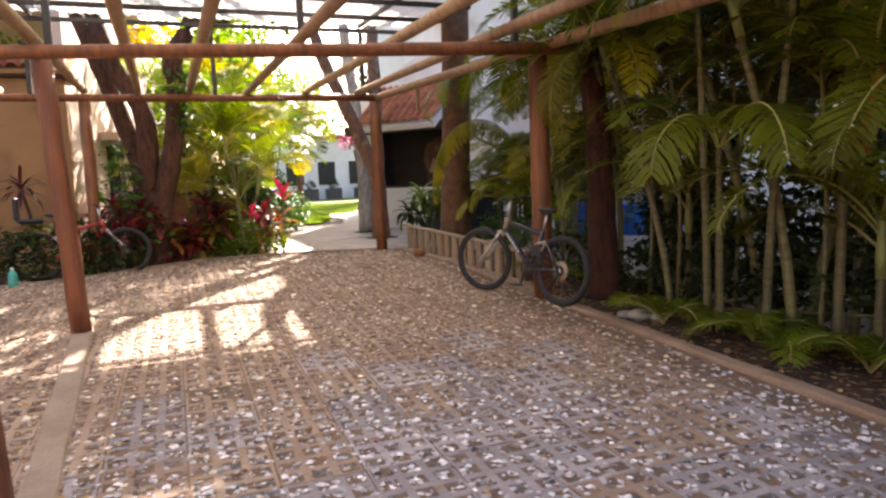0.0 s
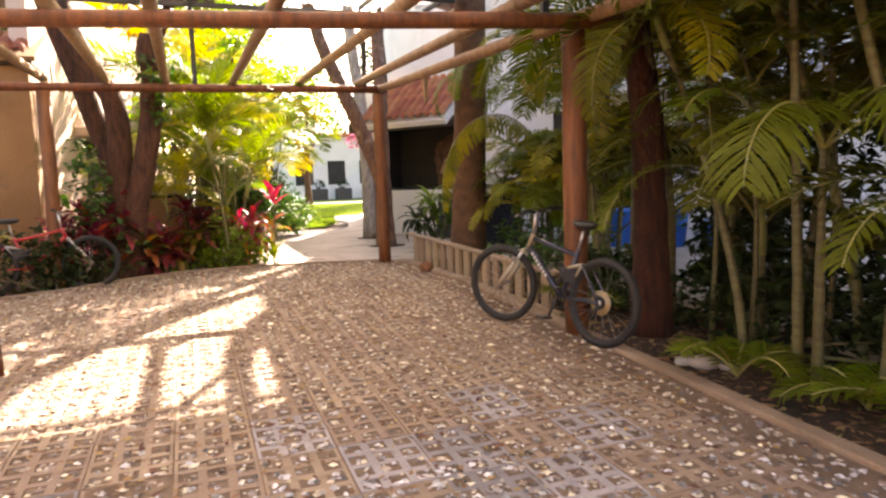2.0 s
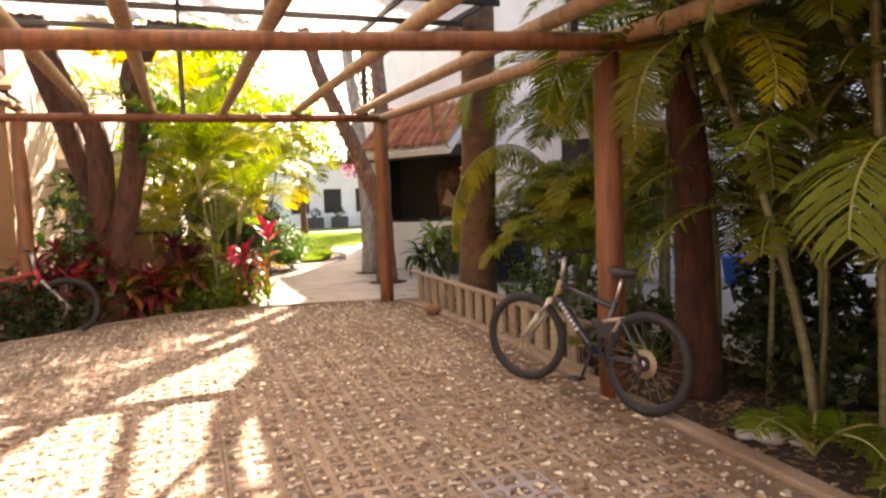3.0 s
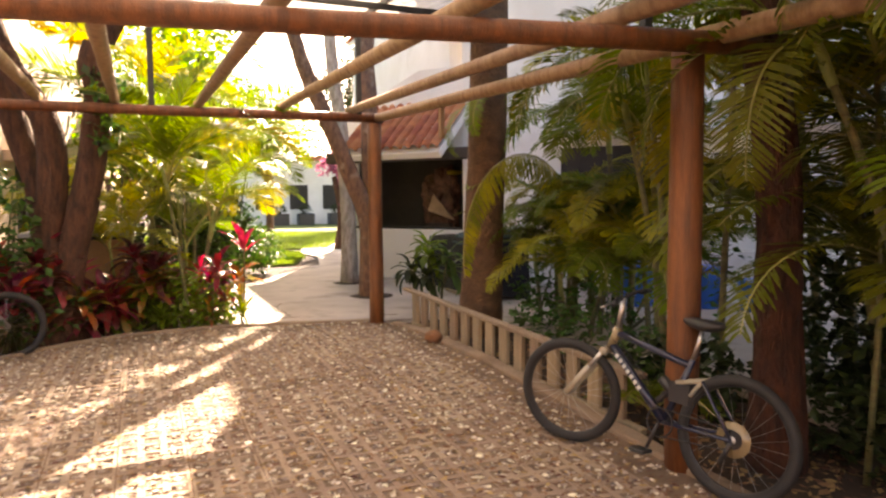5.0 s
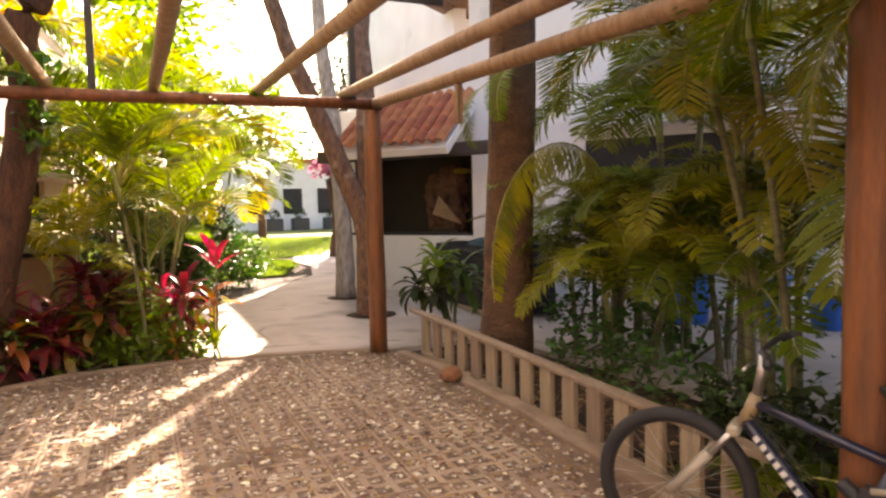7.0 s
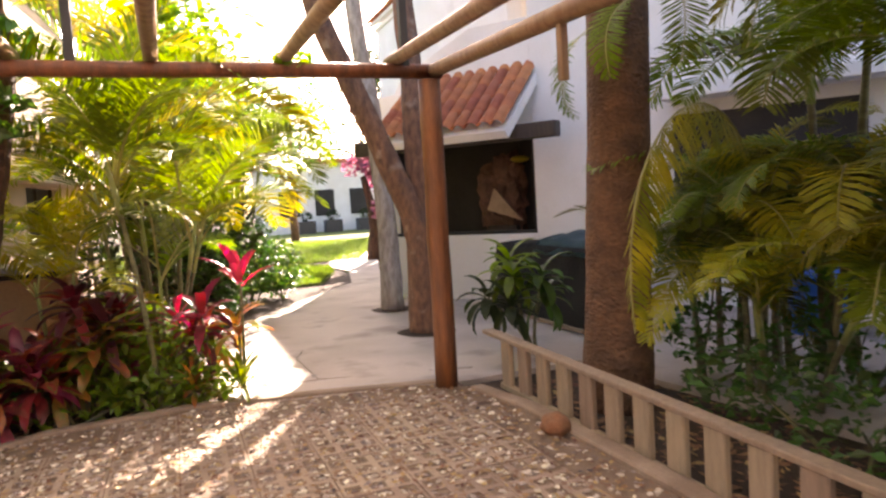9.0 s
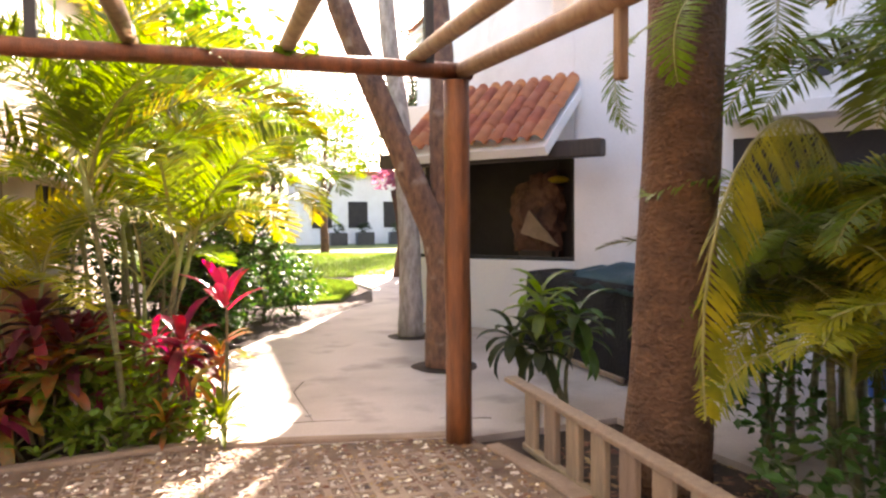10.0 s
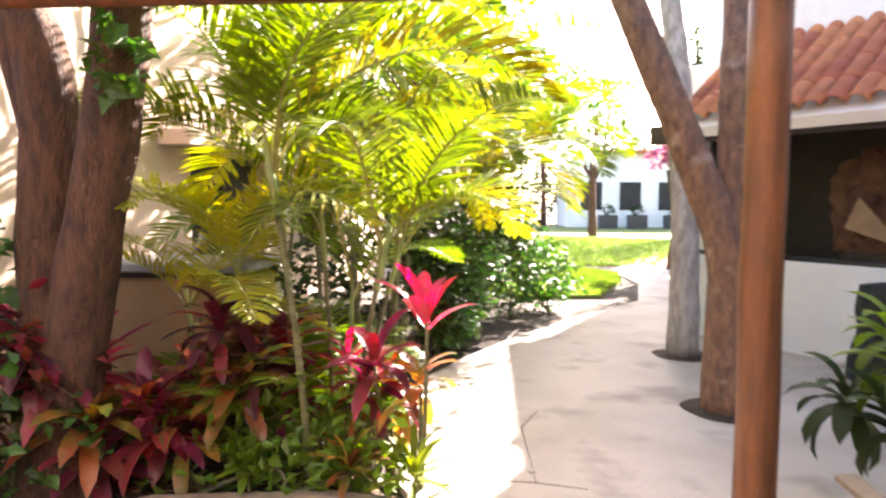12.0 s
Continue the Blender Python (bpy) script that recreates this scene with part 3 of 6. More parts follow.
pole("beam", (-3.2, 0.8, 2.22), (3.7, -0.6, 2.22), 0.06, 0.06, M_WOOD, pergola, 9)
# rafters
for i, (x0, x1) in enumerate(((-2.1, -2.1), (-1.05, -0.98), (-0.35, -0.22), (0.36, 0.36), (1.2, 1.2), (2.1, 2.1), (2.93, 2.95))):
    pole("rafter", (x0, 9.12, 2.585), (x1 + 0.05, -1.6, 2.33), 0.05, 0.062, M_RAFTER, pergola, 20 + i)
pole("side_beam", (3.22, 9.05, 2.50), (3.74, -1.5, 2.24), 0.055, 0.065, M_RAFTER, pergola, 40)
part("hanging_batten", box(bmesh.new(), (3.29, 7.17, 2.10), (3.34, 7.22, 2.47), 0.006), M_RAFTER, pergola, "short batten hanging from the side beam")
# canopy frame of black steel with translucent sheets
canopy = thing("canopy", Matrix.Identity(4), "black steel canopy frame with translucent white sheets", "canopy")
CZ0 = 3.52
def cz(y):
    return CZ0 + (y - 8.85) * 0.045
for x, y, zb in ((0.72, 8.95, 2.52), (3.0, 8.93, 2.52), (1.25, 4.55, 2.42), (-0.86, 4.75, 2.42), (3.3, 4.2, 2.42), (-1.7, 8.95, 2.52)):
    part("pole", box(bmesh.new(), (x - 0.03, y - 0.03, zb - 0.02), (x + 0.03, y + 0.03, cz(y)), 0.004), M_BLACKMETAL, canopy)
for y in (8.85, 7.75, 6.7, 5.65, 4.6, 3.5, 2.4, 1.3, 0.2, -1.0):
    part("crossbar", box(bmesh.new(), (-3.6, y - 0.025, cz(y) - 0.03), (3.95, y + 0.025, cz(y) + 0.03), 0.004), M_BLACKMETAL, canopy)
for x in (-3.5, -1.6, 0.72, 2.95, 3.9):
    part("runner", box(bmesh.new(), (-0.02, 0, -0.03), (0.02, 9.9, 0.03), 0.004, Matrix.Translation((x, -1.05, cz(-1.05) + 0.062)) @ Matrix.Rotation(math.atan(0.045), 4, "X")), M_BLACKMETAL, canopy)
def sheet_panel(x0, x1, y0, y1, seed):
    """One corrugated translucent sheet."""
    bm = bmesh.new()
    n = max(6, int((x1 - x0) / 0.06))
    lo, hi = [], []
    for i in range(n + 1):
        x = x0 + (x1 - x0) * i / n
        dz = 0.012 * (1 if i % 2 else -1)
        lo.append(bm.verts.new((x, y0, cz(y0) + 0.105 + dz)))
        hi.append(bm.verts.new((x, y1, cz(y1) + 0.105 + dz)))
    for i in range(n):
        bm.faces.new((lo[i], lo[i + 1], hi[i + 1], hi[i]))
    return part("sheet", bm, M_SHEET, canopy)


for k, (x0, x1, y0, y1) in enumerate([(xa, xb, ya, yb) for ya, yb in ((6.72, 8.9), (4.62, 6.68), (2.42, 4.58), (0.22, 2.38), (-1.1, 0.18))
                                      for xa, xb in ((-3.6, -1.62), (-1.58, 0.70), (0.74, 2.93), (2.97, 3.95))]):
    sheet_panel(x0, x1, y0, y1, k)


# ---- plants ----
def frond_mesh(name, length, n, leaf, a0, a1, seed, material, width=0.026, vee=0.35, ragged=0.0, hang=1.0):
    """A feather palm frond: a stalk that rises at a0 degrees and bends to a1, with two rows of drooping leaflets. Base at the origin, out along +x."""
    rng = random.Random(seed)
    V, Fc = [], []
    K = 16
    pts, p = [], Vector((0, 0, 0))
    for i in range(K + 1):
        a = radians(a0 + (a1 - a0) * (i / K) ** 1.25)
        pts.append(p.copy())
        p = p + Vector((math.cos(a), 0.06 * math.sin(i * 0.4 + seed), math.sin(a))) * (length / K)

    def at(t):
        f = min(t * K, K - 1e-6)
        i = int(f)
        return pts[i].lerp(pts[i + 1], f - i), (pts[i + 1] - pts[i]).normalized()
    # stalk, three-sided
    for i in range(K + 1):
        r = 0.013 * (1 - 0.85 * i / K) + 0.002
        _, d = at(i / K)
        up = Vector((-d.z, 0, d.x))
        for off in (Vector((0, r, 0)), Vector((0, -r, 0)), up * r * 1.2):
            V.append(pts[i] + off)
    for i in range(K):
        b = i * 3
        for k in range(3):
            Fc.append((b + k, b + (k + 1) % 3, b + 3 + (k + 1) % 3, b + 3 + k))
    nst = len(Fc)
    for side in (-1, 1):
        for j in range(n):
            t = 0.16 + 0.84 * (j + rng.uniform(-0.25, 0.25)) / n
            t = min(max(t, 0.12), 0.995)
            if rng.random() < ragged:
                continue
            o, d = at(t)
            up = Vector((-d.z, 0, d.x))
            L = leaf * (math.sin(math.pi * min(1, 0.18 + 0.82 * t)) ** 0.6) * rng.uniform(0.85, 1.1) + 0.05
            out = (d * rng.uniform(0.55, 0.85) + Vector((0, side, 0)) + up * vee * rng.uniform(0.6, 1.3)).normalized()
            w = width * rng.uniform(0.8, 1.15)
            wd = (d - out * d.dot(out)).normalized() * w * 0.5
            droop = rng.uniform(0.18, 0.4) * L * hang
            q1 = o + out * L * 0.45 - Vector((0, 0, droop * 0.2))
            q2 = o + out * L * 0.8 - Vector((0, 0, droop * 0.6))
            q3 = o + out * L - Vector((0, 0, droop))
            b = len(V)
            V += [o - wd * 0.4, o + wd * 0.4, q1 - wd, q1 + wd, q2 - wd * 0.75, q2 + wd * 0.75, q3]
            Fc += [(b, b + 1, b + 3, b + 2), (b + 2, b + 3, b + 5, b + 4), (b + 4, b + 5, b + 6)]
    me = raw_mesh(name, V, Fc, material)
    me.materials.append(M_RACHIS)
    idx = [1] * nst + [0] * (len(Fc) - nst)
    me.polygons.foreach_set("material_index", idx)
    return me


def frond_set(material, length, n, leaf, seed, k=5, width=0.026):
    rng = random.Random(seed)
    return [frond_mesh("frond", length * rng.uniform(0.85, 1.1), n, leaf, rng.uniform(55, 75), rng.uniform(-55, -15), seed * 10 + i, material, width, ragged=0.03) for i in range(k)]


FR_GREEN = frond_set(M_FROND, 1.5, 54, 0.35, 1, 5, 0.02)
FR_DARK = frond_set(M_FROND_DK, 1.5, 54, 0.35, 2, 5, 0.02)
FR_YELLOW = frond_set(M_FROND_YL, 1.45, 54, 0.34, 3, 5, 0.02)
def upright_set(material, seed):
    rng = random.Random(seed)
    return [frond_mesh("frond", rng.uniform(1.6, 2.05), 46, 0.46, rng.uniform(64, 80), rng.uniform(-55, -10), seed * 10 + i, material, 0.028, 0.42, 0.03, 0.75) for i in range(5)]


FR_BED_G = upright_set(M_FROND, 6)
FR_BED_Y = upright_set(M_FROND_YL, 7)
FR_SMALL = frond_set(M_FROND, 0.75, 30, 0.24, 4, 4, 0.02)
FR_SMALLDK = frond_set(M_FROND_DK, 0.8, 30, 0.26, 5, 4, 0.02)


def put(name, mesh, parent, m):
    ob = new(name, mesh)
    ob.parent = parent
    ob.matrix_local = m
    return ob


def areca(loc, canes, sets, label, seed, fr=7, scale=1.0, group="areca palms", spread=1.0, tilt0=0.0, thin=1.0):
    """A clump of ringed canes, each with a leaf sheath and a head of arching fronds. canes: (dx, dy, height, lean x, lean y)."""
    rng = random.Random(seed)
    base = thing("areca_palm", Matrix.Translation((loc[0], loc[1], ground_z(loc[1]) - 0.04)), label, "palm", group)
    for dx, dy, h, lx, ly in canes:
        pts = [Vector((dx + lx * (k / 6) ** 1.5, dy + ly * (k / 6) ** 1.5, h * k / 6)) for k in range(7)]
        r = 0.034 * thin * scale * rng.uniform(0.85, 1.15)
        bm = bmesh.new()
        P = bend(pts, 3)
        rr = [r * (1.25 - 0.45 * i / len(P)) * (1.07 if i % 2 else 0.96) for i in range(len(P))]
        part("cane", tube(bm, P, rr, 8, 0.02, True, seed), M_CANE, base, "", True)
        top = P[-1]
        d = (P[-1] - P[-3]).normalized()
        part("sheath", tube(bmesh.new(), [top - d * 0.04, top + d * 0.12, top + d * 0.38], [r * 1.05, r * 1.2, r * 0.55], 8, 0, True, seed), M_SHEATH, base, "", True)
        a = rng.uniform(0, 360)
        for k in range(fr):
            a += 137.5
            s = rng.choice(sets)
            tl = rng.uniform(-28, 12) * spread + tilt0 - (k / fr) * 14
            sc = scale * rng.uniform(0.8, 1.12)
            put("frond", rng.choice(s), base, Matrix.Translation(top + d * rng.uniform(0.15, 0.36)) @ pose(0, 0, 0, 0, 0, a) @ pose(0, 0, 0, rng.uniform(-14, 14), -tl, 0) @ Matrix.Scale(sc, 4))
    return base


def leaf_cloud(name, blobs, count, size, material, seed, long=1.8, flat=0.5, hang=0.0):
    """Many single leaves scattered through overlapping ellipsoids: (x, y, z, rx, ry, rz). Each leaf is a folded blade."""
    rng = np.random.default_rng(seed)
    w = np.array([b[3] * b[4] * b[5] for b in blobs]) ** 0.67
    which = rng.choice(len(blobs), count, p=w / w.sum())
    B = np.array(blobs)[which]
    d = rng.normal(size=(count, 3))
    d /= np.linalg.norm(d, axis=1)[:, None]
    rad = rng.uniform(0.25, 1.0, (count, 1)) ** 0.45 * (1 + 0.22 * np.sin(d[:, :1] * 5 + B[:, :1] * 3) * np.cos(d[:, 1:2] * 6))
    C = B[:, :3] + d * rad * B[:, 3:]
    ax = rng.normal(size=(count, 3)) * (1, 1, flat) + (0, 0, -hang)
    ax /= np.linalg.norm(ax, axis=1)[:, None]
    up = rng.normal(size=(count, 3)) * 0.6 + (0, 0, 1)
    sd = np.cross(ax, up)
    sd /= np.linalg.norm(sd, axis=1)[:, None] + 1e-9
    nm = np.cross(sd, ax)
    L = (size * rng.uniform(0.6, 1.25, (count, 1)))
    W = L / long * 0.5
    fold = nm * W * 0.35
    v = np.stack([C - ax * L * 0.5, C - ax * L * 0.05 + sd * W + fold, C + ax * L * 0.5 - nm * L * 0.12, C - ax * L * 0.05 - sd * W + fold, C - ax * L * 0.02], 1).reshape(-1, 3)
    i = np.arange(count)[:, None] * 5
    f = np.concatenate([i + [0, 4, 1], i + [1, 4, 2], i + [0, 3, 4], i + [3, 2, 4]], 1).reshape(-1, 3)
    return raw_mesh(name, v.tolist(), f.tolist(), material)


def blade_rosette(name, n, length, width, material, seed, a_lo=5, a_hi=80, droop=0.5, stem_h=0.0):
    """A head of long arching blades round a stem tip."""
    rng = random.Random(seed)
    V, Fc = [], []
    for k in range(n):
        t = k / n
        az = radians(k * 137.5 + rng.uniform(-12, 12))
        el = radians(a_lo + (a_hi - a_lo) * t + rng.uniform(-8, 8))
        L = length * rng.uniform(0.75, 1.12)
        out = Vector((math.cos(az), math.sin(az), 0))
        side = Vector((-out.y, out.x, 0))
        p = Vector((0, 0, stem_h * t)) + out * 0.015
        b = len(V)
        S = 5
        for s in range(S + 1):
            u = s / S
            w = width * 0.5 * (0.22 + 0.78 * math.sin(math.pi * min(1.0, 0.12 + 0.78 * u)) if s < S else 0.02)
            nrm = Vector((-out.x * math.sin(el), -out.y * math.sin(el), math.cos(el)))
            V += [p - side * w + nrm * w * 0.35, p, p + side * w + nrm * w * 0.35]
            p = p + (out * math.cos(el) + Vector((0, 0, math.sin(el)))) * (L / S)
            el -= droop * rng.uniform(0.7, 1.3) / S * 1.6
        for s in range(S):
            q = b + s * 3
            Fc += [(q, q + 1, q + 4, q + 3), (q + 1, q + 2, q + 5, q + 4)]
    return raw_mesh(name, V, Fc, material, True)


def limb(parent, name, pts, radii, material, seed, n=5, sides=12, wob=0.07, label=""):
    P = bend(pts, n)
    return part(name, tube(bmesh.new(), P, lerp_list(radii, len(P)), sides, wob, True, seed), material, parent, label, True)


# trees
tree_l = thing("tree", Matrix.Translation((-0.30, 9.52, -0.05)), "old forked tree with dark red-brown bark in the planted bed", "tree")
limb(tree_l, "trunk", [(0.05, 0.0, 0), (0.03, 0, 0.5), (-0.03, 0, 1.2), (0.0, 0, 2.3), (-0.42, 0, 3.2), (-0.8, 0.1, 4.6), (-1.3, 0.2, 6.5)], [0.28, 0.19, 0.16, 0.145, 0.12, 0.10, 0.06], M_BARK, 1)
limb(tree_l, "limb", [(0.08, -0.03, 0.5), (0.16, -0.06, 0.95), (0.38, -0.1, 1.9), (0.50, -0.1, 2.7), (0.46, -0.1, 3.15), (0.75, -0.1, 3.7), (1.0, 0, 4.6), (1.3, 0.2, 6.0)], [0.17, 0.16, 0.15, 0.15, 0.145, 0.12, 0.10, 0.05], M_BARK, 2)
limb(tree_l, "limb", [(-0.1, 0.35, 0), (-0.12, 0.35, 1.4), (-0.4, 0.4, 2.5), (-0.72, 0.45, 3.5), (-1.3, 0.5, 5.2)], [0.2, 0.15, 0.13, 0.12, 0.06], M_BARK, 3)
part("crown", leaf_cloud("crown", [(-1.2, 0.4, 6.6, 1.5, 1.5, 0.9), (1.4, 0.6, 6.3, 1.3, 1.3, 0.8), (-2.4, 0.4, 5.4, 1.2, 1.2, 0.7), (0.2, 1.2, 7.2, 1.5, 1.4, 0.8)], 5200, 0.16, M_LEAF, 11), None, tree_l)
part("low_crown", leaf_cloud("low_crown", [(1.6, 0.7, 3.9, 0.9, 0.6, 0.45), (0.9, 1.0, 4.4, 0.7, 0.6, 0.4)], 900, 0.14, M_LEAF_LT, 14), None, tree_l, "lower branch of bright yellow-green leaves")
limb(tree_l, "limb", [(0.75, -0.1, 3.7), (1.1, 0.3, 3.85), (1.7, 0.7, 3.95)], [0.06, 0.045, 0.02], M_BARK, 4)
part("foliage_spray", leaf_cloud("foliage_spray", [(0.5, -0.25, 2.75, 0.28, 0.2, 0.25), (0.55, -0.3, 2.3, 0.2, 0.15, 0.2)], 90, 0.16, M_LEAF, 12, hang=0.6), None, tree_l, "leafy shoots on the limb")
part("yellow_spray", leaf_cloud("yellow_spray", [(0.2, 0.9, 3.7, 0.6, 0.4, 0.25)], 55, 0.3, M_LEAF_YL, 13, long=2.6), None, tree_l, "yellowing leaves")

tree_f = thing("tree", Matrix.Translation((3.86, 11.2, -0.05)), "forked leaning tree with mottled brown bark in a ring of soil", "tree")
limb(tree_f, "trunk", [(-0.02, 0, 0), (-0.03, 0, 0.7), (-0.05, 0, 1.25), (-0.3, 0, 1.9), (-0.55, 0, 2.5), (-0.97, 0, 3.45), (-1.2, 0.05, 4.2), (-1.9, 0.1, 6.2)], [0.19, 0.155, 0.15, 0.135, 0.125, 0.115, 0.10, 0.06], M_BARK_MOT, 21)
limb(tree_f, "limb", [(-0.02, 0.02, 0.95), (0.0, 0.03, 1.7), (-0.01, 0.03, 2.35), (0.04, 0.12, 3.0), (0.22, 0.5, 4.5), (1.6, 1.3, 6.6)], [0.12, 0.12, 0.12, 0.125, 0.12, 0.06], M_BARK_MOT, 22)
# assumed crown out of view; clumps placed for their shade on the yard
part("crown", leaf_cloud("crown", [(2.2, 0.7, 7.6, 0.8, 0.8, 0.5), (3.0, 0.1, 7.8, 0.9, 0.9, 0.5), (2.5, 1.7, 7.7, 0.8, 0.9, 0.5), (3.6, -0.9, 7.6, 1.0, 1.0, 0.6), (2.35, -0.25, 7.7, 0.75, 0.75, 0.5)], 6000, 0.15, M_LEAF, 23), None, tree_f)

tree_p = thing("tree", Matrix.Translation((4.03, 13.05, -0.05)), "slender pale grey tree trunk in a ring of soil", "tree")
limb(tree_p, "trunk", [(0, 0, 0), (0.02, 0.1, 1.2), (-0.02, 0.35, 2.9), (-0.1, 0.8, 5.4), (0.1, 1.4, 13.5)], [0.17, 0.135, 0.125, 0.115, 0.07], M_BARK_GREY, 31)
part("crown", leaf_cloud("crown", [(0.2, 1.6, 14.0, 1.4, 1.4, 0.9)], 1800, 0.15, M_LEAF, 33), None, tree_p)

tree_n = thing("tree", Matrix.Translation((4.08, 3.9, ground_z(3.9) - 0.05)), "tall tree with red-brown trunk in the palm bed", "tree")
limb(tree_n, "trunk", [(0, 0, 0), (0.0, 0, 0.8), (-0.04, 0, 1.8), (-0.12, 0.05, 2.6), (-0.1, 0.1, 4.0), (0.4, 0.5, 6.0)], [0.19, 0.135, 0.125, 0.12, 0.11, 0.08], M_BARK_RED, 41)
limb(tree_n, "limb", [(-0.1, 0.1, 3.6), (0.5, -0.3, 4.6), (1.5, -0.8, 6.0)], [0.10, 0.08, 0.04], M_BARK_RED, 42)
limb(tree_n, "limb", [(-0.1, 0.1, 3.9), (0.1, 0.9, 4.8), (1.2, 1.9, 6.0)], [0.10, 0.08, 0.04], M_BARK_RED, 43)

# crown mostly out of view, spread wide to shade the palm bed and pavers
part("crown", leaf_cloud("crown", [(0.6, 0.2, 5.6, 1.9, 1.6, 0.9), (2.0, -1.6, 6.0, 1.9, 1.7, 1.0), (1.6, -4.0, 5.8, 1.9, 1.7, 1.0), (0.3, -2.2, 5.0, 1.2, 1.3, 0.7), (0.2, -3.6, 4.6, 1.2, 1.2, 0.7)], 8500, 0.17, M_LEAF_DK, 44), None, tree_n)

# lit copy of the crown leaves; the sun dapple is their lighter colour
part("low_crown", leaf_cloud("low_crown", [(0.3, -0.8, 4.3, 1.0, 1.2, 0.6), (0.9, -2.6, 4.2, 1.1, 1.2, 0.6)], 1100, 0.15, M_LEAF_LT, 46), None, tree_n, "lower crown leaves with the sun dapple put into their colour")

# the thick-stemmed palm beside the ladder
palm_b = thing("palm_tree", Matrix.Translation((4.1, 7.95, -0.05)), "palm with a thick smooth brown ringed trunk", "palm")
limb(palm_b, "trunk", [(0, 0, 0), (0.03, -0.02, 0.6), (0.06, -0.03, 1.5), (0.1, -0.05, 2.6), (0.2, 0, 6.5), (0.3, 0, 12.5)], [0.27, 0.235, 0.22, 0.215, 0.19, 0.15], M_PALMBARK, 51, 6, 16, 0.02)
rng = random.Random(52)
for k in range(16):
    put("frond", rng.choice(FR_DARK), palm_b, Matrix.Translation((0.3, 0, 12.5 + rng.uniform(-0.1, 0.3))) @ pose(0, 0, 0, 0, 0, k * 137.5) @ pose(0, 0, 0, 0, rng.uniform(-10, 45), 0) @ Matrix.Scale(1.45, 4))
# hanging dead tips beside the trunk
for k, (x, y, z, az, tl) in enumerate(((0.0, -0.35, 2.75, 200, 95), (-0.2, -0.2, 2.6, 170, 98), (0.25, -0.45, 2.9, 240, 96))):
    put("hanging_frond", FR_GREEN[k % 5], palm_b, Matrix.Translation((x, y, z)) @ pose(0, 0, 0, 0, 0, az) @ pose(0, 0, 0, 0, tl, 0) @ Matrix.Scale(0.5, 4))

# dark arecas along the yard
D, G, Y = FR_DARK, FR_GREEN, FR_YELLOW
areca((4.16, 2.5), [(0, 0.45, 2.3, -0.28, 0.5), (0.05, 0.05, 2.9, -0.12, 0.0), (0.12, -0.5, 3.1, -0.15, -0.45)], [D, G, Y], "green areca palm clump with ringed canes and high drooping fronds", 61, 13, 0.95, spread=1.5, tilt0=-20, thin=0.8)
areca((4.75, 2.2), [(0, 0.3, 2.5, -0.3, 0.5), (0.3, -0.1, 3.0, 0.7, -0.2), (0.45, 0.0, 2.3, 1.0, 0.3)], [G, D], "green areca palm clump with leaning ringed canes", 62, 12, 0.95, spread=1.5, tilt0=-18, thin=0.9)
areca((4.5, 1.55), [(-0.1, 0.3, 2.4, -0.25, 0.3), (0.0, 0.0, 2.9, 0.02, -0.1), (0.3, 0.1, 2.8, 0.65, 0.2), (0.4, 0.0, 2.4, 1.1, 0.1)], [D, G, Y], "olive green areca palm clump with pale ringed canes leaning apart", 63, 12, 0.95, spread=1.4, tilt0=-18, thin=1.05)
areca((4.6, -0.6), [(0, 0.2, 2.8, -0.1, 0.1), (0.2, -0.2, 3.0, 0.2, -0.2), (-0.1, -0.3, 2.5, -0.2, -0.2)], [D], "dark green areca palm clump with ringed canes", 64, 9, 1.0)
areca((4.35, 4.95), [(0.0, 0.1, 2.5, -0.2, 0.15), (0.2, -0.15, 2.9, 0.0, -0.1), (0.15, 0.35, 2.2, -0.1, 0.4)], [G, Y, D], "areca palm clump hanging yellow-green fronds over the side beam", 65, 9, 0.85, spread=1.4, tilt0=-10, thin=0.8)
areca((4.85, 7.3), [(0, 0, 0.45, -0.05, 0.0), (0.15, 0.2, 0.75, 0.1, 0.1), (0.3, -0.2, 1.1, 0.1, -0.1), (0.1, -0.3, 0.55, 0.0, -0.2)], [G, Y, G], "low bushy areca palm beside the thick palm trunk", 66, 8, 0.8, spread=0.9)
areca((5.5, 7.7), [(0, 0, 0.6, -0.05, 0.0), (0.2, -0.2, 1.2, 0.1, 0.1), (0.2, 0.3, 0.8, 0.1, 0.1)], [G, Y], "green bushy areca palm in the bed", 72, 6, 0.9, spread=0.9)
areca((5.0, 5.9), [(0, 0, 0.6, -0.05, 0.0), (0.2, -0.2, 1.2, 0.1, 0.1), (0.2, 0.3, 0.9, 0.1, 0.1)], [G, G, Y], "bushy green areca palm in the bed", 74, 8, 0.85, spread=1.0)
areca((4.75, 3.4), [(0, 0, 0.7, 0.0, 0.0), (0.2, -0.2, 1.3, 0.1, -0.1), (0.1, 0.35, 1.0, 0.0, 0.1)], [D], "dark bushy areca palm in the bed", 75, 8, 1.0, spread=1.0)
areca((4.6, 1.3), [(0, 0, 0.6, 0.0, 0.0), (0.3, -0.2, 1.2, 0.1, -0.1)], [D, D, G], "dark bushy areca palm in the bed", 76, 11, 1.0, spread=1.0)
areca((4.75, 5.7), [(0, 0, 1.7, 0.1, 0.2), (0.2, 0.2, 2.2, 0.2, 0.2)], [G, G, Y], "areca palm clump with ringed canes", 67, 7, 1.0)
